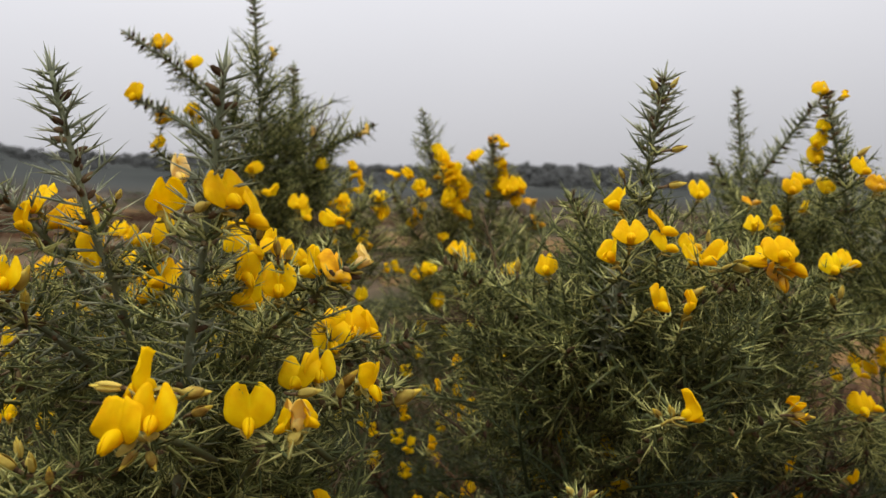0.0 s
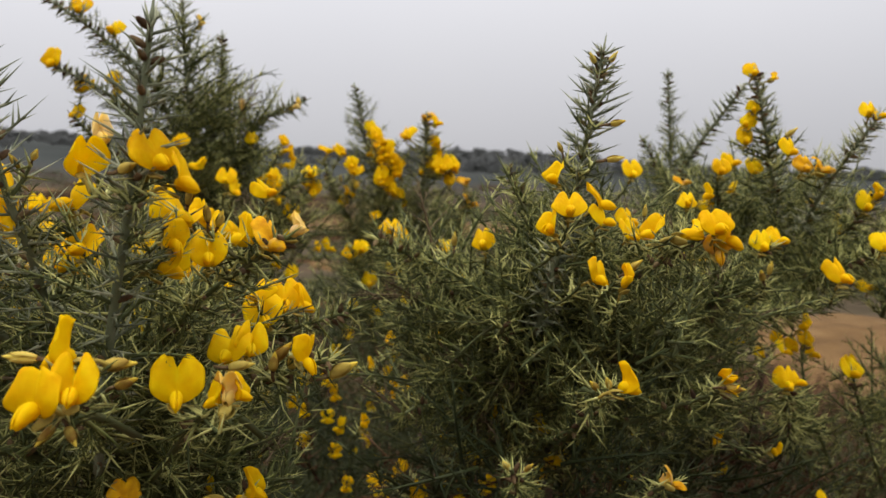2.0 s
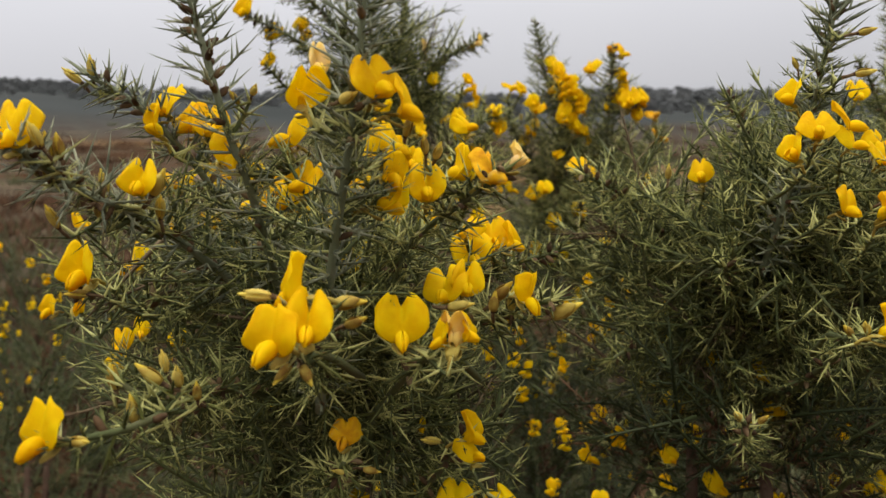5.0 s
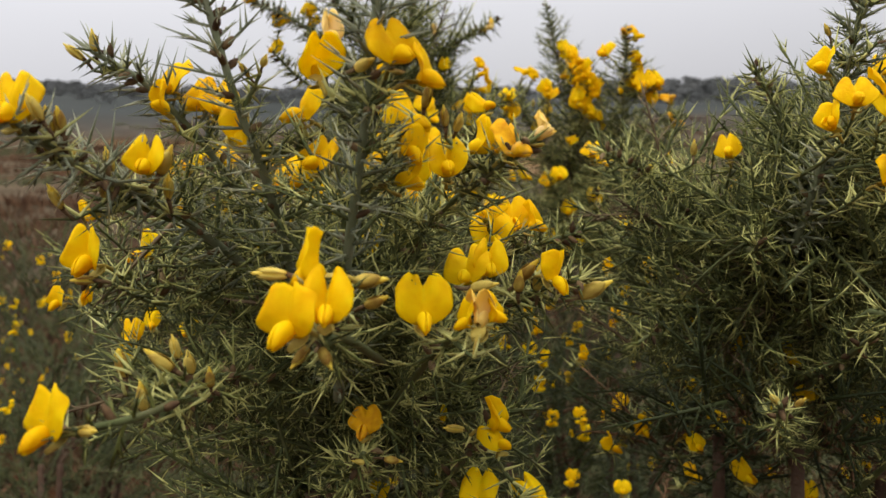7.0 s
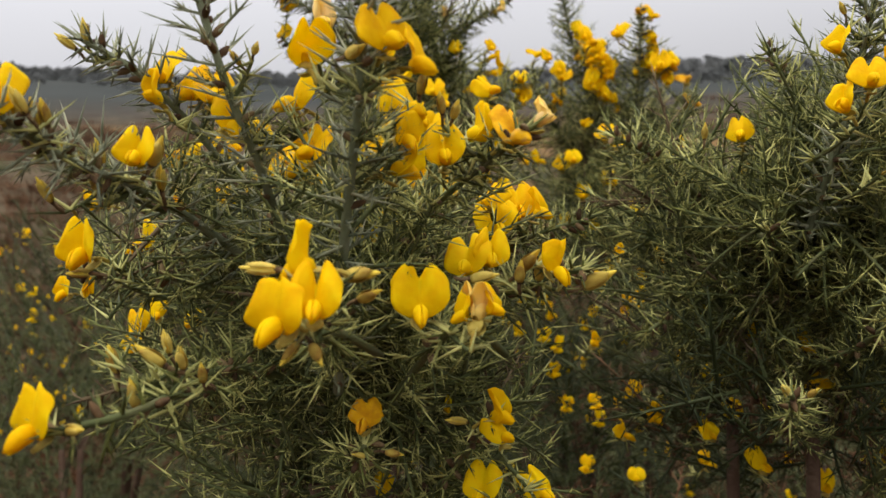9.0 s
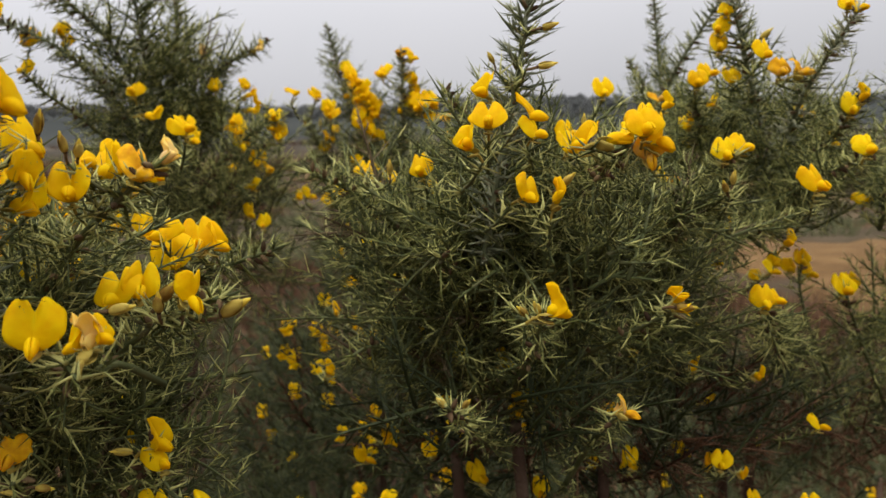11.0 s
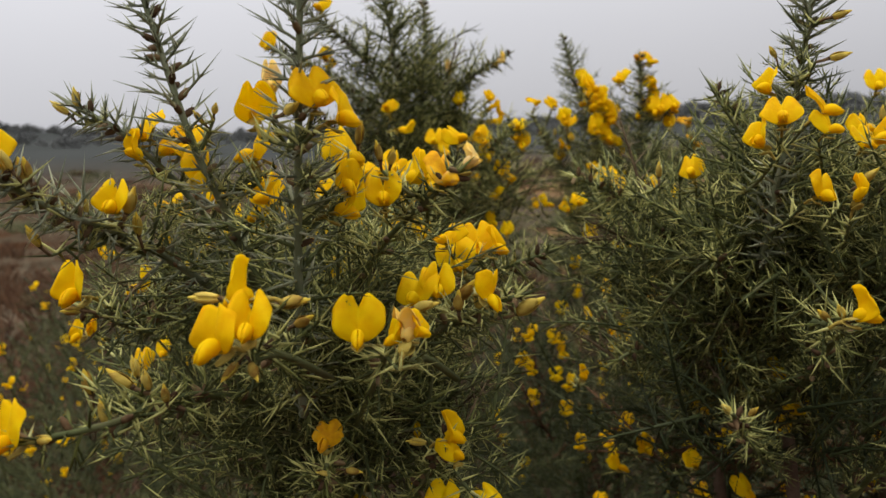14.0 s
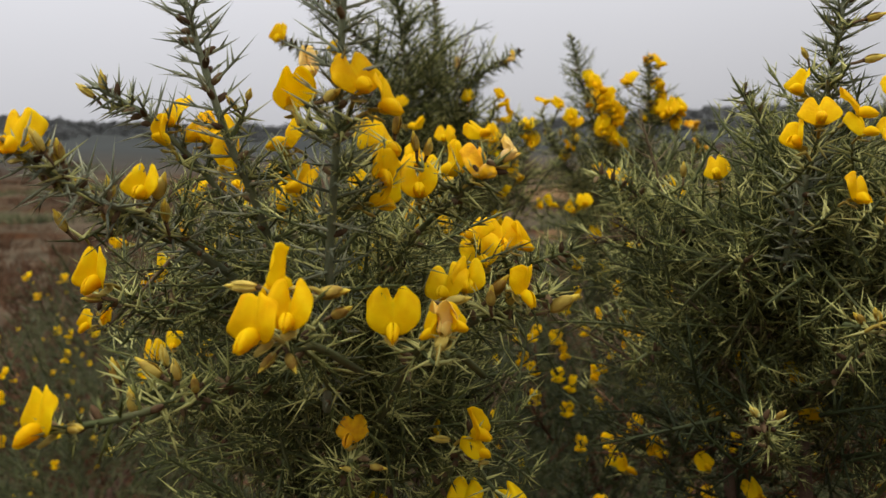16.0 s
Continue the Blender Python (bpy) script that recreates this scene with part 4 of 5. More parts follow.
bush_b.leader([(0.109, 0.580, 1.012), (0.070, 0.550, 1.047), (0.042, 0.530, 1.072), (0.021, 0.520, 1.083)], spread=0.045, bare=0.01)
bush_b.leader([(0.118, 0.560, 0.988), (0.101, 0.520, 1.021), (0.090, 0.490, 1.039), (0.086, 0.478, 1.044)], spread=0.035, spine=0.024, step=0.004, bare=0.02, gap=0.007)
bush_b.leader([(0.125, 0.550, 1.012), (0.145, 0.500, 1.057), (0.159, 0.440, 1.087), (0.162, 0.400, 1.099)], spread=0.045, bare=0.02)
bush_b.leader([(0.144, 0.560, 1.017), (0.182, 0.550, 1.048), (0.218, 0.530, 1.071), (0.238, 0.510, 1.087)], spread=0.05, bare=0.01)
bush_b.leader([(0.130, 0.540, 0.960), (0.130, 0.470, 1.000), (0.126, 0.420, 1.024), (0.124, 0.402, 1.032)], spread=0.03, spine=0.025, step=0.005, bare=0.03, gap=0.009)
bush_b.leader([(0.142, 0.550, 0.964), (0.168, 0.500, 0.992), (0.181, 0.460, 1.013), (0.186, 0.438, 1.023)], spread=0.035, step=0.004, bare=0.02, gap=0.008)
bush_b.leader([(0.115, 0.540, 0.925), (0.095, 0.460, 0.968), (0.088, 0.430, 0.985), (0.086, 0.428, 0.988)], spread=0.03, spine=0.017, step=0.005, bare=0.03, gap=0.009)
bush_b.leader([(0.156, 0.550, 0.893), (0.164, 0.500, 0.942), (0.166, 0.450, 0.973), (0.169, 0.442, 0.977)], spread=0.03, spine=0.017, step=0.005, bare=0.03, gap=0.009)
bush_b.leader([(0.103, 0.570, 0.949), (0.073, 0.550, 0.976), (0.051, 0.530, 0.988), (0.039, 0.520, 0.985)], spread=0.04, step=0.003, bare=0.0, gap=0.008)
bush_b.leader([(0.182, 0.580, 1.007), (0.236, 0.600, 1.023), (0.294, 0.620, 1.033), (0.325, 0.620, 1.046)], spread=0.04, bare=0.0)
bush_b.fill((0.142, 0.570, 1.036), (.09, .045, .045), 120, .055)
bush_b.fill((0.136, 0.530, 1.085), (.055, .03, .03), 70, .045)
bush_b.fill((0.185, 0.540, 1.063), (.06, .03, .025), 50, .045)
bush_b.fill((0.148, 0.590, 0.985), (.13, .06, .055), 240, .06)
# deep low shoots, coloured darker for the shade there
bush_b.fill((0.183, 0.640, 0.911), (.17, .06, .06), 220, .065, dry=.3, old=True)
bush_b.fill((0.090, 0.580, 1.033), (.06, .04, .04), 60, .05)
bush_b.fill((0.224, 0.600, 1.034), (.07, .04, .035), 60, .05)
bush_b.fill((0.134, 0.580, 1.024), (.05, .03, .06), 70, .055)
bush_b.fill((0.106, 0.530, 1.027), (.06, .02, .05), 80, .05)
bush_b.fill((0.058, 0.560, 1.055), (.03, .02, .04), 30, .045)
bush_b.fill((0.165, 0.530, 1.055), (.07, .02, .028), 46, .04)
bush_b.fill((0.160, 0.530, 1.018), (.08, .02, .035), 60, .045)
bush_b.fill((0.120, 0.500, 0.965), (.08, .03, .03), 24, .05, old=True)
bush_b.fill((0.107, 0.505, 1.046), (.05, .015, .03), 44, .045, dry=0)
bush_b.fill((0.149, 0.490, 1.039), (.045, .015, .03), 30, .045, dry=0)
bush_b.star((0.087, 0.485, 1.040), 9, .023)
bush_b.star((0.118, 0.410, 1.028), 10, .027)
flower(bush_b, (0.105, 0.417, 1.107), -6, 12, 0, "wide", 0.91)
flower(bush_b, (0.098, 0.420, 1.0985), -40, 10, -14, "side", 0.95)
flower(bush_b, (0.1265, 0.450, 1.110), 66, 0, 10, "open", 0.95)
flower(bush_b, (0.128, 0.445, 1.102), 39, 0, 0, "half", 0.78)
flower(bush_b, (0.109, 0.470, 1.121), -50, 10, 0, "side", 0.95)
bud(bush_b, (0.134, 0.460, 1.130), 80, 10, 1.1)
bud(bush_b, (0.137, 0.470, 1.148), 80, 15, 1.05)
bud(bush_b, (0.128, 0.488, 1.181), -60, 55, .85)
bud(bush_b, (0.138, 0.488, 1.182), 60, 55, .85)
bud(bush_b, (0.112, 0.480, 1.135), -50, 50, .8)
bud(bush_b, (0.138, 0.430, 1.081), 50, 40, 1.0)
bud(bush_b, (0.151, 0.460, 1.105), 0, 80, .7)
flower(bush_b, (0.147, 0.470, 1.101), 20, 10, 0, "half", 0.83)
flower(bush_b, (0.145, 0.460, 1.095), 26, 0, 0, "open", 0.78)
flower(bush_b, (0.078, 0.506, 1.085), -13, 10, -10, "half", 1.00)
bud(bush_b, (0.063, 0.510, 1.084), 0, 80, .9)
flower(bush_b, (0.122, 0.428, 1.077), 34, -8, 26, "wide", .85)
flower(bush_b, (0.132, 0.426, 1.075), 30, 40, 10, "closed", 0.87)
flower(bush_b, (0.1462, 0.4300, 1.0975), -62, 6, 8, "side", 0.95)
flower(bush_b, (0.149, 0.400, 1.100), 70, -5, 50, "closed", 1.09)
flower(bush_b, (0.159, 0.389, 1.103), 6, 10, -4, "wide", 0.92)
flower(bush_b, (0.166, 0.392, 1.099), 36, -20, 10, "half", 0.96)
flower(bush_b, (0.163, 0.395, 1.093), 0, -40, 0, "old", 0.87)
flower(bush_b, (0.200, 0.538, 1.111), -13, 20, 0, "half", 0.91)
flower(bush_b, (0.209, 0.540, 1.115), 60, 20, 0, "closed", 0.78)
flower(bush_b, (0.232, 0.506, 1.090), -6, 5, 0, "half", 0.96)
flower(bush_b, (0.243, 0.510, 1.093), 23, 10, 10, "half", 0.87)
bud(bush_b, (0.234, 0.500, 1.076), 0, 70, 1.0)
bud(bush_b, (0.230, 0.500, 1.072), -40, 50, 1.0)
flower(bush_b, (0.1255, 0.394, 1.0375), 84, -8, 2, "side", 1.08)
bud(bush_b, (0.121, 0.397, 1.035), -40, 50, .9)
bud(bush_b, (0.116, 0.400, 1.033), -60, 40, .9)
flower(bush_b, (0.183, 0.432, 1.030), 50, 30, -60, "closed", 0.87)
flower(bush_b, (0.185, 0.430, 1.026), 70, 0, -80, "closed", 0.78)
bud(bush_b, (0.187, 0.428, 1.027), 80, 0, 1.1)
flower(bush_b, (0.167, 0.440, 0.979), 60, -10, 70, "old", 0.83)
bud(bush_b, (0.085, 0.427, 0.989), -40, 40, 1.0)
bud(bush_b, (0.095, 0.430, 0.987), 40, 45, .8)
flower(bush_b, (0.224, 0.620, 1.015), 0, 0, 0, "open", 0.70)
flower(bush_b, (0.061, 0.600, 1.074), 0, 0, 0, "half", 0.70)
flower(bush_b, (0.049, 0.711, 0.820), 0, 20, 0, "wide", 0.87)
flower(bush_b, (0.152, 0.600, 0.872), -6, 15, 0, "half", 1.00)
flower(bush_b, (0.214, 0.620, 0.878), -13, 30, 0, "half", 0.87)
flower(bush_b, (0.266, 0.620, 0.880), 0, 10, 0, "closed", 0.96)
flower(bush_b, (0.202, 0.600, 0.856), 39, 0, 60, "half", 0.87)
bush_b.specks((0.166, 0.600, 1.047), (.09, .03, .03), 8)
bush_b.specks((0.153, 0.620, 1.005), (.12, .03, .05), 8)
bush_b.specks((0.123, 0.660, 0.920), (.12, .04, .05), 8)
bush_b.specks((0.258, 0.640, 1.021), (.08, .03, .03), 9)
bush_b.specks((0.144, 0.660, 0.927), (.14, .03, .08), 14)
bush_b.specks((0.050, 0.660, 0.936), (.05, .03, .07), 7)
bush_b.specks((0.200, 0.575, 0.930), (.13, .02, .07), 14)
bush_b.close()

bush_c = Bush((.03, 1.1, 0), "dark green gorse bush crowded with small yellow flowers", 3)
bush_c.trunk([(0.040, 1.120, 0.842), (0.098, 1.120, 0.843)])
bush_c.leader([(0.050, 1.100, 0.948), (0.026, 1.060, 1.050), (0.000, 1.040, 1.142), (-0.018, 1.030, 1.219)], spread=0.055, bare=0.015, young=True, fat=1.5, spine=0.017, step=0.002, gap=0.0035)
bush_c.leader([(0.064, 1.080, 0.952), (0.063, 1.030, 1.046), (0.063, 0.990, 1.125), (0.063, 0.976, 1.187)], spread=0.055, bare=0.012, young=True, fat=1.5, spine=0.017, step=0.002, gap=0.0035)
bush_c.leader([(0.035, 1.100, 0.976), (-0.008, 1.080, 1.047), (-0.036, 1.060, 1.094), (-0.047, 1.050, 1.119)], spread=0.05, bare=0.0)
bush_c.leader([(0.077, 1.060, 0.969), (0.099, 1.020, 1.042), (0.111, 1.000, 1.089), (0.119, 1.000, 1.105)], spread=0.05, bare=0.0)
bush_c.leader([(0.037, 1.040, 0.930), (0.010, 0.980, 0.992), (-0.008, 0.950, 1.031), (-0.013, 0.950, 1.043)], spread=0.05, bare=0.0)
bush_c.leader([(0.057, 1.020, 0.935), (0.038, 0.940, 1.010), (0.031, 0.900, 1.049), (0.029, 0.890, 1.064)], spread=0.05, bare=0.01)
bush_c.leader([(0.079, 1.060, 0.914), (0.098, 0.980, 0.994), (0.095, 0.950, 1.035), (0.087, 0.940, 1.048)], spread=0.05, bare=0.0)
bush_c.fill((0.043, 1.080, 1.049), (.08, .06, .05), 130, .065)
bush_c.fill((0.057, 1.120, 0.974), (.12, .08, .07), 150, .075)
flower(bush_c, (-0.019, 1.030, 1.133), -20, 0, 0, "open", 1.28)
flower(bush_c, (0.005, 1.030, 1.169), 6, 10, 0, "half", 1.28)
flower(bush_c, (0.010, 1.020, 1.156), 26, -10, 0, "open", 1.28)
flower(bush_c, (0.019, 1.020, 1.145), 39, -20, 0, "half", 1.41)
flower(bush_c, (0.024, 1.010, 1.133), 13, 0, 0, "open", 1.41)
flower(bush_c, (0.012, 1.015, 1.141), -13, 0, 0, "half", 1.28)
flower(bush_c, (0.016, 1.010, 1.116), -6, 0, 0, "open", 1.34)
flower(bush_c, (0.025, 1.000, 1.109), 32, -20, 0, "open", 1.28)
flower(bush_c, (0.003, 1.030, 1.177), 20, 10, 0, "half", 1.28)
flower(bush_c, (0.015, 1.015, 1.151), -30, 0, 0, "open", 1.34)
flower(bush_c, (0.029, 1.000, 1.125), 10, 0, 0, "half", 1.28)
flower(bush_c, (0.020, 1.005, 1.126), -30, -10, 0, "open", 1.28)
flower(bush_c, (0.004, 1.030, 1.148), -40, 0, 0, "half", 1.22)
flower(bush_c, (0.031, 1.000, 1.104), 20, 0, 0, "half", 1.15)
flower(bush_c, (0.078, 0.970, 1.131), -20, 0, 0, "half", 1.28)
flower(bush_c, (0.040, 0.990, 1.168), -26, 10, 0, "half", 1.22)
flower(bush_c, (0.062, 0.976, 1.187), -30, 20, 0, "old", 1.15)
flower(bush_c, (0.075, 0.976, 1.182), 52, 0, 40, "half", 1.15)
flower(bush_c, (0.073, 0.980, 1.161), 32, 20, 0, "half", 1.28)
flower(bush_c, (0.071, 0.980, 1.146), 70, 0, 0, "closed", 1.28)
flower(bush_c, (0.071, 0.985, 1.136), 20, 0, 0, "half", 1.28)
flower(bush_c, (0.082, 0.970, 1.136), 0, 0, 0, "open", 1.54)
flower(bush_c, (0.094, 0.975, 1.137), 32, 0, 0, "open", 1.28)
flower(bush_c, (0.061, 0.990, 1.129), -20, 0, 0, "half", 1.15)
flower(bush_c, (0.091, 0.980, 1.119), 0, 0, 0, "half", 1.15)
flower(bush_c, (0.109, 0.990, 1.120), 30, 30, 0, "old", 1.15)
flower(bush_c, (0.118, 1.000, 1.096), 60, 0, 40, "old", 1.28)
flower(bush_c, (0.028, 0.878, 1.070), -6, 15, 0, "wide", 1.28)
flower(bush_c, (0.039, 0.878, 1.062), 26, -10, 0, "wide", 1.09)
flower(bush_c, (-0.013, 0.950, 1.038), -13, 0, 0, "open", 1.28)
flower(bush_c, (-0.002, 0.950, 1.044), 13, 10, 0, "open", 1.28)
flower(bush_c, (0.008, 0.950, 1.009), 0, 0, 0, "half", 1.28)
flower(bush_c, (0.035, 0.930, 1.024), 20, 0, 0, "half", 1.28)
bud(bush_c, (0.028, 0.930, 1.020), 0, 70, 1.1)
flower(bush_c, (-0.028, 1.050, 1.090), 0, 0, 0, "half", 1.02)
flower(bush_c, (-0.016, 1.050, 1.109), 0, 10, 0, "half", 0.90)
bud(bush_c, (-0.032, 1.050, 1.116), 0, 70, 1)
bud(bush_c, (-0.050, 1.060, 1.115), 0, 40, 1)
flower(bush_c, (0.090, 0.930, 1.048), 0, 0, 40, "half", 1.15)
flower(bush_c, (0.0085, 0.9850, 1.1659), 29, -7, 2, "open", 1.20)
flower(bush_c, (0.0137, 0.9850, 1.1586), 49, 15, -5, "open", 1.22)
flower(bush_c, (0.0189, 0.9850, 1.1525), -36, -4, 10, "half", 1.06)
flower(bush_c, (0.0229, 0.9850, 1.1451), -37, 3, -5, "open", 1.17)
flower(bush_c, (0.0268, 0.9850, 1.1390), 2, -7, -9, "wide", 1.00)
flower(bush_c, (0.0321, 0.9850, 1.1329), -41, -11, 19, "wide", 0.99)
flower(bush_c, (0.0180, 0.9850, 1.1412), -50, 12, -20, "half", 1.18)
flower(bush_c, (0.0361, 0.9850, 1.1248), -29, 12, -10, "side", 1.04)
flower(bush_c, (0.0200, 0.9850, 1.1149), -25, 2, 20, "half", 1.00)
flower(bush_c, (0.0278, 0.9850, 1.1076), 38, -9, 4, "side", 0.96)
flower(bush_c, (-0.0169, 0.9850, 1.1327), 3, -10, -11, "side", 0.97)
flower(bush_c, (-0.0130, 0.9850, 1.1253), -12, 11, 18, "open", 1.13)
flower(bush_c, (0.0725, 0.9850, 1.1603), 40, -5, -16, "side", 1.06)
flower(bush_c, (0.0742, 0.9850, 1.1466), -11, 0, 0, "half", 1.09)
flower(bush_c, (0.0708, 0.9850, 1.1352), 40, -10, -17, "side", 1.24)
flower(bush_c, (0.0853, 0.9850, 1.1344), -48, 15, 2, "wide", 0.96)
flower(bush_c, (0.0935, 0.9850, 1.1322), 50, -2, 3, "wide", 1.12)
flower(bush_c, (0.0423, 0.9850, 1.1669), -49, -1, -18, "half", 1.14)
flower(bush_c, (0.0148, 0.9850, 1.1211), -25, -12, -5, "wide", 1.05)
bush_c.specks((0.044, 1.020, 1.111), (.08, .02, .05), 8)
bush_c.specks((0.034, 1.000, 1.015), (.09, .03, .04), 6)
bush_c.close()

bush_g = Bush((-.2, .92, 0), "tall spire-shaped gorse bush with bristling arms", 4)
bush_g.trunk([(-0.202, 0.950, 0.916), (-0.154, 0.950, 0.917)])
bush_g.leader([(-0.166, 0.920, 0.994), (-0.159, 0.870, 1.104), (-0.159, 0.830, 1.205), (-0.163, 0.820, 1.301)], spread=0.085, bare=0.05, young=True, fat=1.5, spine=0.017, step=0.002, gap=0.0035)
bush_g.leader([(-0.152, 0.900, 1.053), (-0.129, 0.890, 1.121), (-0.097, 0.890, 1.169), (-0.060, 0.888, 1.189)], spread=0.04, bare=0.006, young=True, fat=1.5, spine=0.017, step=0.002, gap=0.0035)
bush_g.leader([(-0.159, 0.860, 1.104), (-0.180, 0.820, 1.183), (-0.219, 0.790, 1.225), (-0.263, 0.780, 1.254)], spread=0.035, bare=0.02, young=True, fat=1.5, spine=0.017, step=0.002, gap=0.0035)
bush_g.leader([(-0.164, 0.860, 1.088), (-0.185, 0.820, 1.143), (-0.214, 0.790, 1.178), (-0.257, 0.785, 1.199)], spread=0.035, bare=0.02, young=True, fat=1.5, spine=0.017, step=0.002, gap=0.0035)
bush_g.leader([(-0.153, 0.880, 1.088), (-0.139, 0.860, 1.163), (-0.134, 0.860, 1.210), (-0.134, 0.860, 1.241)], spread=0.05, bare=0.02, young=True, fat=1.5, spine=0.017, step=0.002, gap=0.0035)
bush_g.leader([(-0.169, 0.860, 1.066), (-0.199, 0.820, 1.112), (-0.227, 0.800, 1.140), (-0.240, 0.790, 1.156)], spread=0.035, bare=0.01)
bush_g.leader([(-0.141, 0.880, 1.022), (-0.107, 0.840, 1.069), (-0.069, 0.820, 1.102), (-0.039, 0.820, 1.119)], spread=0.045, bare=0.0)
bush_g.leader([(-0.141, 0.880, 1.000), (-0.097, 0.840, 1.054), (-0.064, 0.820, 1.082), (-0.054, 0.820, 1.093)], spread=0.045, bare=0.0)
bush_g.fill((-0.153, 0.900, 1.143), (.065, .05, .06), 120, .055)
bush_g.fill((-0.145, 0.920, 1.064), (.1, .07, .06), 130, .065)
bush_g.fill((-0.185, 0.950, 0.977), (.14, .08, .07), 130, .07)
flower(bush_g, (-0.236, 0.785, 1.248), 0, 0, 0, "wide", 1.12)
flower(bush_g, (-0.210, 0.790, 1.233), -13, 10, 0, "half", 1.18)
flower(bush_g, (-0.256, 0.782, 1.204), -13, -15, 0, "open", 1.29)
flower(bush_g, (-0.213, 0.800, 1.193), 6, 10, 0, "half", 1.12)
flower(bush_g, (-0.235, 0.790, 1.184), -13, -10, 40, "open", 1.01)
flower(bush_g, (-0.241, 0.790, 1.161), -13, 0, 0, "half", 1.01)
flower(bush_g, (-0.210, 0.800, 1.182), 0, 0, 0, "half", 0.90)
flower(bush_g, (-0.106, 0.870, 1.149), 13, 0, 0, "half", 1.01)
flower(bush_g, (-0.157, 0.800, 1.143), -6, 20, 0, "half", 1.23)
flower(bush_g, (-0.142, 0.790, 1.124), 60, -20, 40, "closed", 1.23)
flower(bush_g, (-0.113, 0.783, 1.112), 0, 5, 0, "wide", 1.06)
flower(bush_g, (-0.103, 0.783, 1.102), 46, -10, 50, "half", 1.12)
flower(bush_g, (-0.076, 0.820, 1.110), 0, 0, 0, "open", 1.12)
flower(bush_g, (-0.073, 0.820, 1.097), 20, -20, 0, "half", 1.12)
flower(bush_g, (-0.080, 0.820, 1.117), -13, 10, 0, "half", 0.90)
flower(bush_g, (-0.073, 0.850, 1.140), 60, 10, 50, "closed", 1.01)
flower(bush_g, (-0.071, 0.850, 1.128), 70, -20, 50, "closed", 1.01)
flower(bush_g, (-0.045, 0.820, 1.120), 0, 20, 0, "open", 1.12)
flower(bush_g, (-0.042, 0.820, 1.105), 0, -10, 0, "half", 1.12)
flower(bush_g, (-0.047, 0.820, 1.111), -6, 0, 0, "half", 0.90)
flower(bush_g, (-0.061, 0.820, 1.083), 6, -10, 0, "half", 1.12)
flower(bush_g, (-0.061, 0.830, 1.027), 0, 0, 0, "half", 1.01)
flower(bush_g, (-0.069, 0.885, 1.185), 60, 0, 30, "pale", 1.01)
flower(bush_g, (-0.117, 0.880, 1.181), 0, 0, 0, "pale", 0.90)
flower(bush_g, (-0.149, 0.830, 1.248), 60, 20, 0, "pale", 0.90)
flower(bush_g, (-0.279, 0.800, 1.082), -6, 0, 0, "open", 1.12)
flower(bush_g, (-0.269, 0.800, 1.079), 6, 0, 0, "half", 1.12)
bush_g.specks((-0.074, 0.850, 1.112), (.05, .03, .04), 6)
bush_g.specks((-0.090, 0.860, 1.058), (.05, .03, .03), 4)
bush_g.close()

bush_e = Bush((.36, .85, 0), "gorse bush with several slim upright leaders", 5)
bush_e.trunk([(0.397, 0.850, 0.955), (0.378, 0.900, 0.943)])
bush_e.leader([(0.352, 1.000, 1.026), (0.341, 0.980, 1.092), (0.332, 0.972, 1.166), (0.324, 0.970, 1.244)], spread=0.04, bare=0.03, young=True, fat=1.5, spine=0.017, step=0.002, gap=0.0035)
bush_e.leader([(0.347, 0.720, 1.047), (0.320, 0.680, 1.102), (0.295, 0.650, 1.155), (0.279, 0.640, 1.199)], spread=0.045, bare=0.02, young=True, fat=1.5, spine=0.017, step=0.002, gap=0.0035)
bush_e.leader([(0.297, 0.850, 1.117), (0.303, 0.820, 1.153), (0.317, 0.800, 1.183), (0.329, 0.780, 1.209)], spread=0.03, bare=0.02, young=True, fat=1.5, spine=0.017, step=0.002, gap=0.0035)
bush_e.leader([(0.325, 0.660, 1.082), (0.323, 0.620, 1.120), (0.330, 0.600, 1.147), (0.341, 0.590, 1.170)], spread=0.035, bare=0.02, young=True, fat=1.5, spine=0.017, step=0.002, gap=0.0035)
bush_e.leader([(0.362, 0.980, 1.067), (0.330, 0.970, 1.117), (0.309, 0.960, 1.153), (0.298, 0.960, 1.170)], spread=0.04, bare=0.01)
bush_e.leader([(0.347, 0.700, 1.040), (0.351, 0.660, 1.079), (0.354, 0.630, 1.101), (0.361, 0.620, 1.120)], spread=0.045, bare=0.0)
bush_e.leader([(0.343, 0.800, 1.027), (0.301, 0.740, 1.080), (0.281, 0.700, 1.118), (0.276, 0.690, 1.130)], spread=0.05, bare=0.0)
bush_e.leader([(0.344, 0.740, 1.016), (0.336, 0.660, 1.058), (0.328, 0.600, 1.072), (0.344, 0.570, 1.086)], spread=0.045, bare=0.0)
bush_e.leader([(0.422, 0.700, 1.024), (0.411, 0.660, 1.090), (0.403, 0.640, 1.127), (0.403, 0.630, 1.155)], spread=0.045, bare=0.0)
bush_e.fill((0.342, 0.760, 1.105), (.09, .05, .035), 130, .055)
bush_e.fill((0.357, 0.800, 1.058), (.13, .07, .05), 150, .065)
bush_e.fill((0.341, 1.000, 1.084), (.08, .05, .04), 60, .055)
bush_e.fill((0.423, 0.760, 1.074), (.08, .05, .03), 50, .05)
flower(bush_e, (0.277, 0.640, 1.203), -3, 5, 0, "half", .95)
flower(bush_e, (0.290, 0.642, 1.199), 80, 10, 50, "closed", .7)
flower(bush_e, (0.280, 0.642, 1.178), -20, 0, 0, "half", .8)
flower(bush_e, (0.277, 0.644, 1.168), -32, 0, 20, "half", .95)
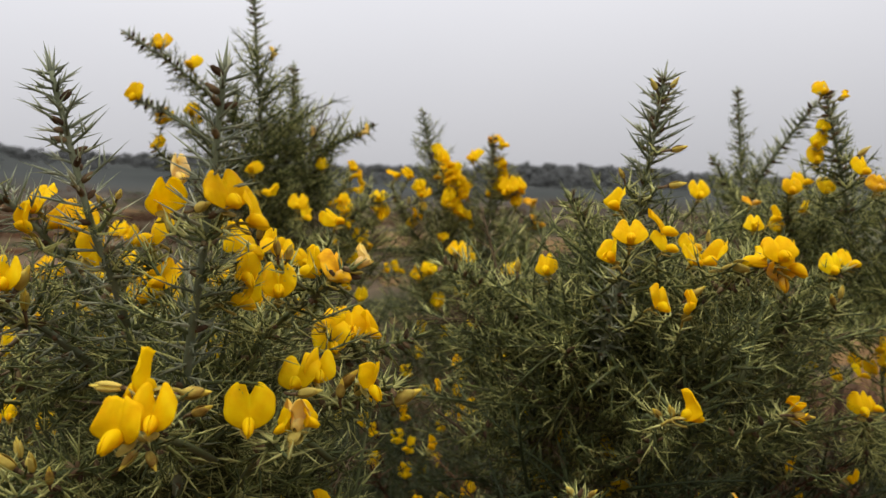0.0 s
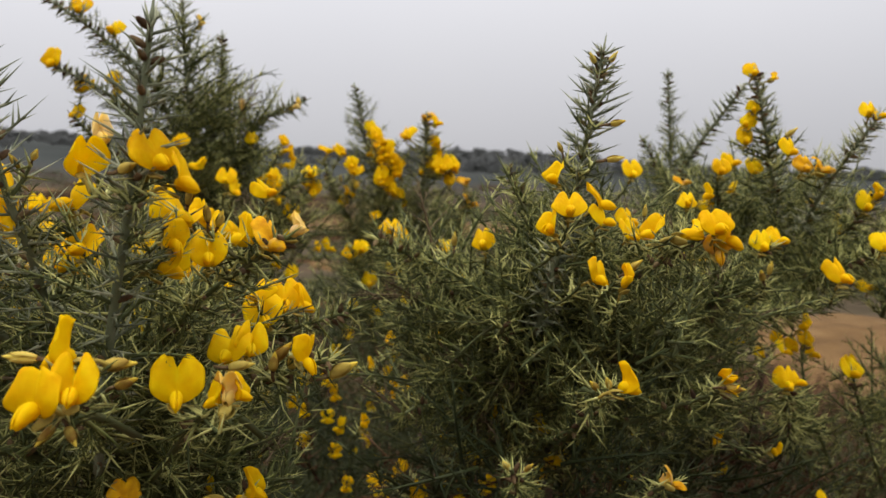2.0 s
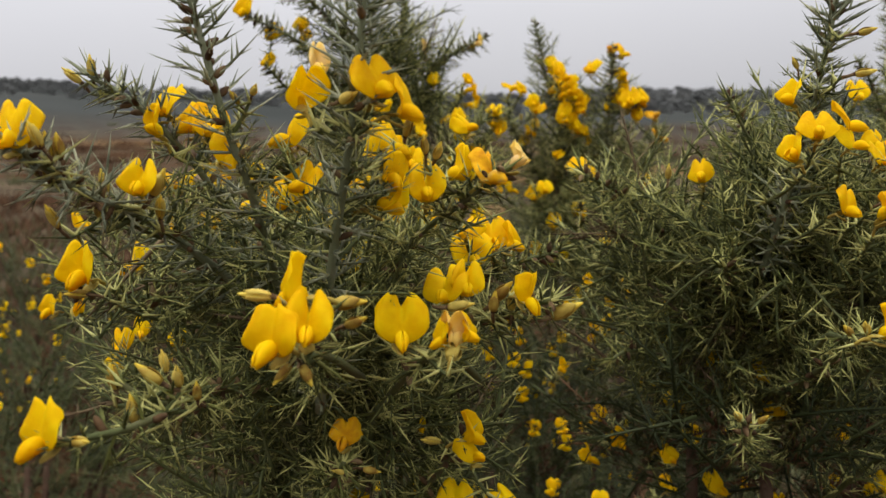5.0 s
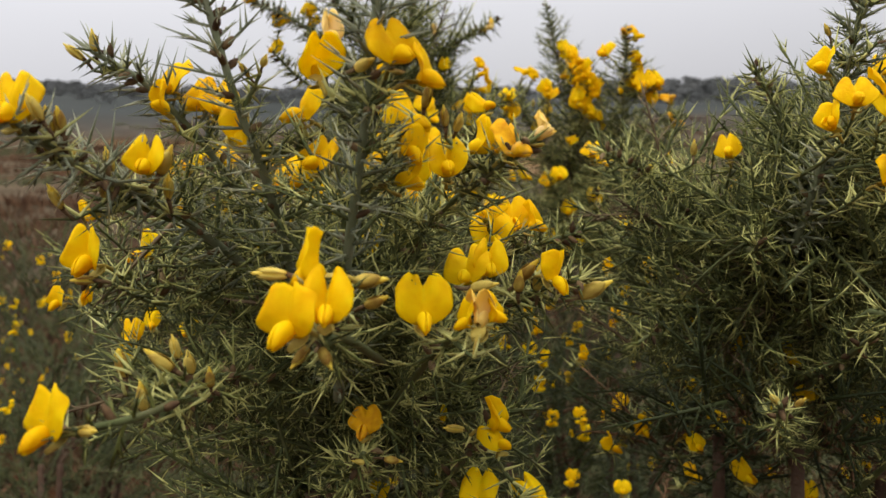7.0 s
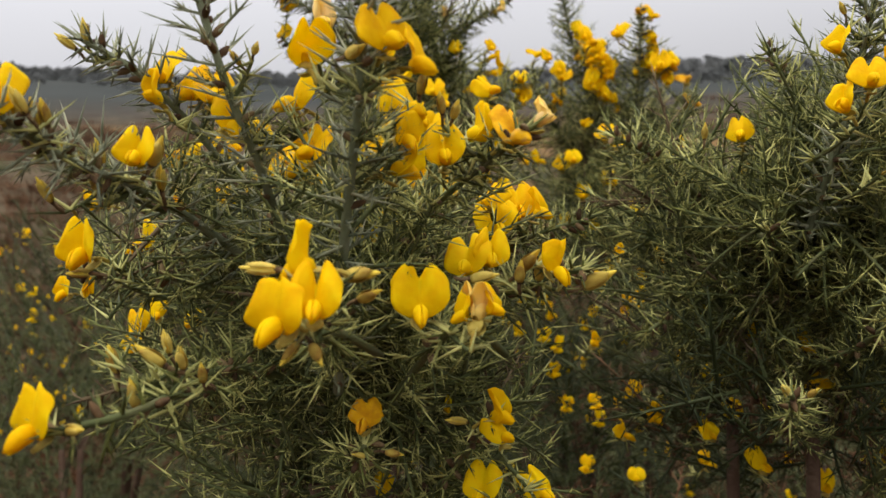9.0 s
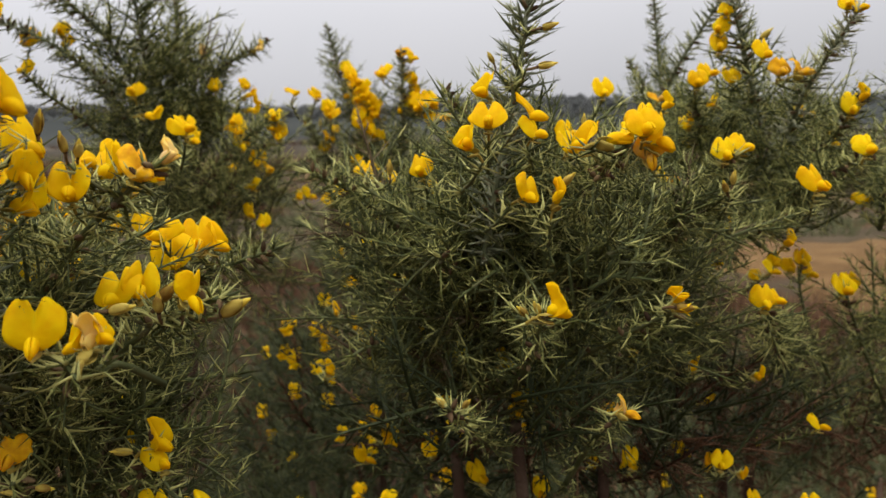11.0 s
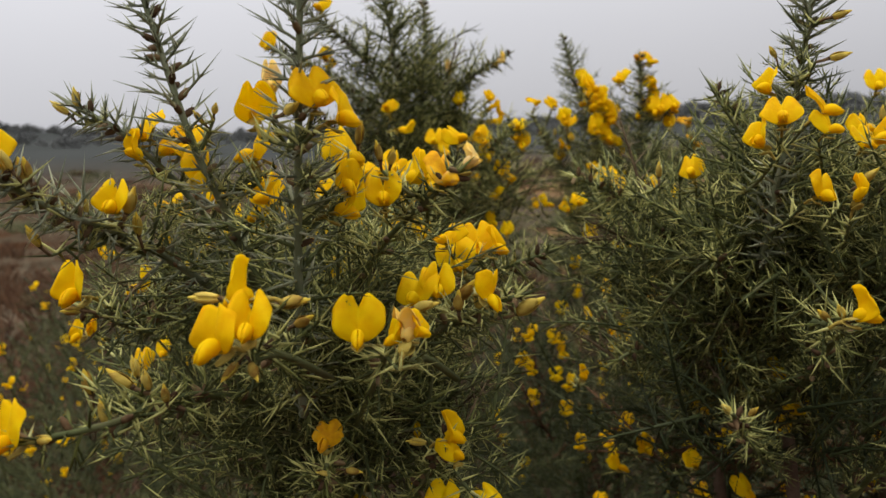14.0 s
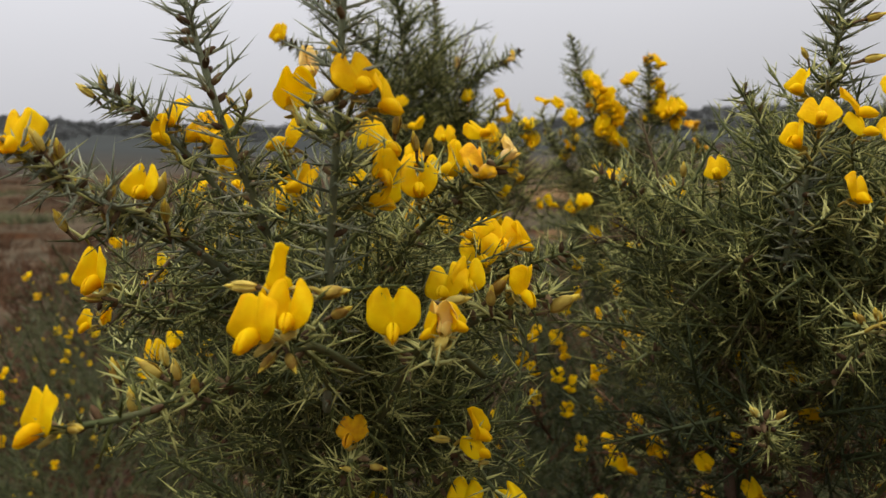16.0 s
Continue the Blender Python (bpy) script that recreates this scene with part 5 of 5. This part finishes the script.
flower(bush_e, (0.278, 0.646, 1.157), -13, 0, 0, "half", 1.05)
flower(bush_e, (0.276, 0.683, 1.136), -6, 5, 0, "open", 1.1)
flower(bush_e, (0.286, 0.685, 1.142), 26, 10, 0, "half", .9)
flower(bush_e, (0.292, 0.660, 1.136), 0, 0, 0, "open", .9)
flower(bush_e, (0.292, 0.605, 1.148), 6, 0, 0, "half", .95)
bud(bush_e, (0.297, 0.620, 1.159), 60, 40, 1.1)
flower(bush_e, (0.304, 0.610, 1.138), 0, 0, 0, "old", 1.05)
flower(bush_e, (0.317, 0.610, 1.137), 50, 0, 40, "old", 1.05)
flower(bush_e, (0.334, 0.590, 1.174), -20, 10, 0, "half", .9)
flower(bush_e, (0.341, 0.590, 1.172), 26, 10, 0, "half", .8)
flower(bush_e, (0.353, 0.615, 1.114), -13, 0, 10, "half", 1.1)
flower(bush_e, (0.356, 0.615, 1.120), 30, 30, 0, "closed", .9)
flower(bush_e, (0.213, 0.700, 1.131), 0, 0, 0, "open", 1.1)
flower(bush_e, (0.253, 0.700, 1.125), 60, 20, 0, "old", .8)
flower(bush_e, (0.293, 0.533, 1.072), 6, 5, -10, "half", 1.15)
flower(bush_e, (0.334, 0.560, 1.090), 0, 10, 0, "half", 1.1)
bush_e.specks((0.304, 0.720, 1.123), (.08, .02, .02), 4)
bush_e.specks((0.340, 0.740, 1.072), (.09, .03, .03), 6)
bush_e.close()

bush_r = Bush((.5, .95, 0), "low gorse bush spreading over the sand", 6)
bush_r.leader([(0.357, 0.700, 0.913), (0.301, 0.600, 0.967), (0.279, 0.560, 0.993), (0.274, 0.550, 0.998)], spread=0.04)
bush_r.leader([(0.465, 0.800, 0.828), (0.405, 0.760, 0.924), (0.391, 0.760, 0.969), (0.392, 0.760, 0.989)], spread=0.035, step=0.004, gap=0.008)
bush_r.leader([(0.434, 0.700, 0.886), (0.392, 0.660, 0.944), (0.370, 0.640, 0.979), (0.367, 0.640, 0.989)], spread=0.035, step=0.004, gap=0.008)
bush_r.leader([(0.453, 0.700, 0.887), (0.421, 0.660, 0.971), (0.404, 0.640, 1.017), (0.394, 0.640, 1.041)], spread=0.035, step=0.004, gap=0.008)
bush_r.fill((0.462, 0.850, 0.843), (.13, .09, .05), 130, .065, dry=.5, old=True)
bush_r.fill((0.369, 0.900, 0.799), (.18, .1, .06), 120, .065, dry=.5, old=True)
bush_r.fill((0.454, 0.720, 0.956), (.04, .04, .05), 40, .055)
flower(bush_r, (0.271, 0.545, 1.005), -6, 5, 0, "half", 1.1)
flower(bush_r, (0.280, 0.550, 1.005), 26, 10, 0, "half", .8)
flower(bush_r, (0.366, 0.640, 0.993), 6, 10, 0, "open", 1.2)
flower(bush_r, (0.392, 0.760, 0.994), 0, 0, 0, "open", 1)
flower(bush_r, (0.387, 0.770, 0.986), 0, 0, 0, "half", 1)
flower(bush_r, (0.400, 0.760, 0.983), 20, 0, 0, "half", 1)
flower(bush_r, (0.388, 0.800, 0.986), 0, 0, 0, "half", 1)
flower(bush_r, (0.371, 0.800, 0.973), 0, 0, 0, "half", .9)
flower(bush_r, (0.429, 0.750, 0.975), 0, 0, 0, "open", 1)
flower(bush_r, (0.414, 0.900, 0.781), 0, 0, 0, "open", .9)
bush_r.close()

back_bush(0.0, 1.9, 0.84, 0.34, 450, 10, 41, "low gorse bush with small yellow flowers deep in shade")
back_bush(0.42, 1.5, 0.78, 0.32, 560, 12, 42, "dense dark gorse bush behind the flowering one")
back_bush(-0.32, 1.6, 0.77, 0.28, 640, 10, 43, "shaggy gorse bush with a few flowers")
back_bush(0.88, 1.45, 0.6, 0.3, 560, 10, 44, "dark gorse bush at the edge of the sand")
back_bush(-0.62, 2.7, 0.66, 0.45, 280, 14, 45, "low spreading gorse bush on the brown heath")
back_bush(-1.35, 2.5, 0.6, 0.4, 250, 14, 46, "low spreading gorse bush on the brown heath")
back_bush(0.75, 3.1, 0.72, 0.5, 280, 10, 47, "rounded gorse bush before the open heath")
back_bush(-1.5, 4.6, 0.85, 0.6, 280, 8, 48, "rounded gorse bush before the open heath")
back_bush(0.1, 4.4, 0.75, 0.5, 250, 8, 49, "rounded gorse bush before the open heath")
back_bush(1.75, 2.1, 0.7, 0.4, 250, 8, 50, "dark gorse bush at the edge of the sand")
back_bush(-1.75, 2.65, 0.36, 0.34, 240, 16, 51, "small low gorse bush dotted with flowers on brown ground")
back_bush(-2.4, 3.6, 0.45, 0.4, 240, 8, 52, "small low gorse bush on brown ground")
back_bush(-1.1, 3.5, 0.4, 0.35, 220, 6, 53, "small low gorse bush on brown ground")
back_bush(-3.1, 4.6, 0.6, 0.5, 260, 6, 54, "rounded gorse bush before the open heath")
back_bush(-1.45, 2.1, 0.34, 0.3, 260, 6, 55, "small low gorse bush on brown ground")
back_bush(-2.0, 3.1, 0.38, 0.36, 240, 5, 56, "small low gorse bush on brown ground")
back_bush(-2.7, 3.9, 0.5, 0.4, 220, 5, 57, "small low gorse bush on brown ground")
back_bush(-0.03, 0.99, 0.95, 0.13, 520, 16, 61, "low gorse bush with small yellow flowers deep in shade")
back_bush(0.06, 1.3, 1.0, 0.24, 950, 60, 58, "low gorse bush with small yellow flowers deep in shade")
back_bush(-0.84, 1.4, 0.93, 0.24, 480, 18, 59, "small low gorse bush dotted with flowers on brown ground")
back_bush(-0.68, 1.02, 0.88, 0.2, 420, 14, 60, "low gorse bush with scattered flowers among brown twigs")
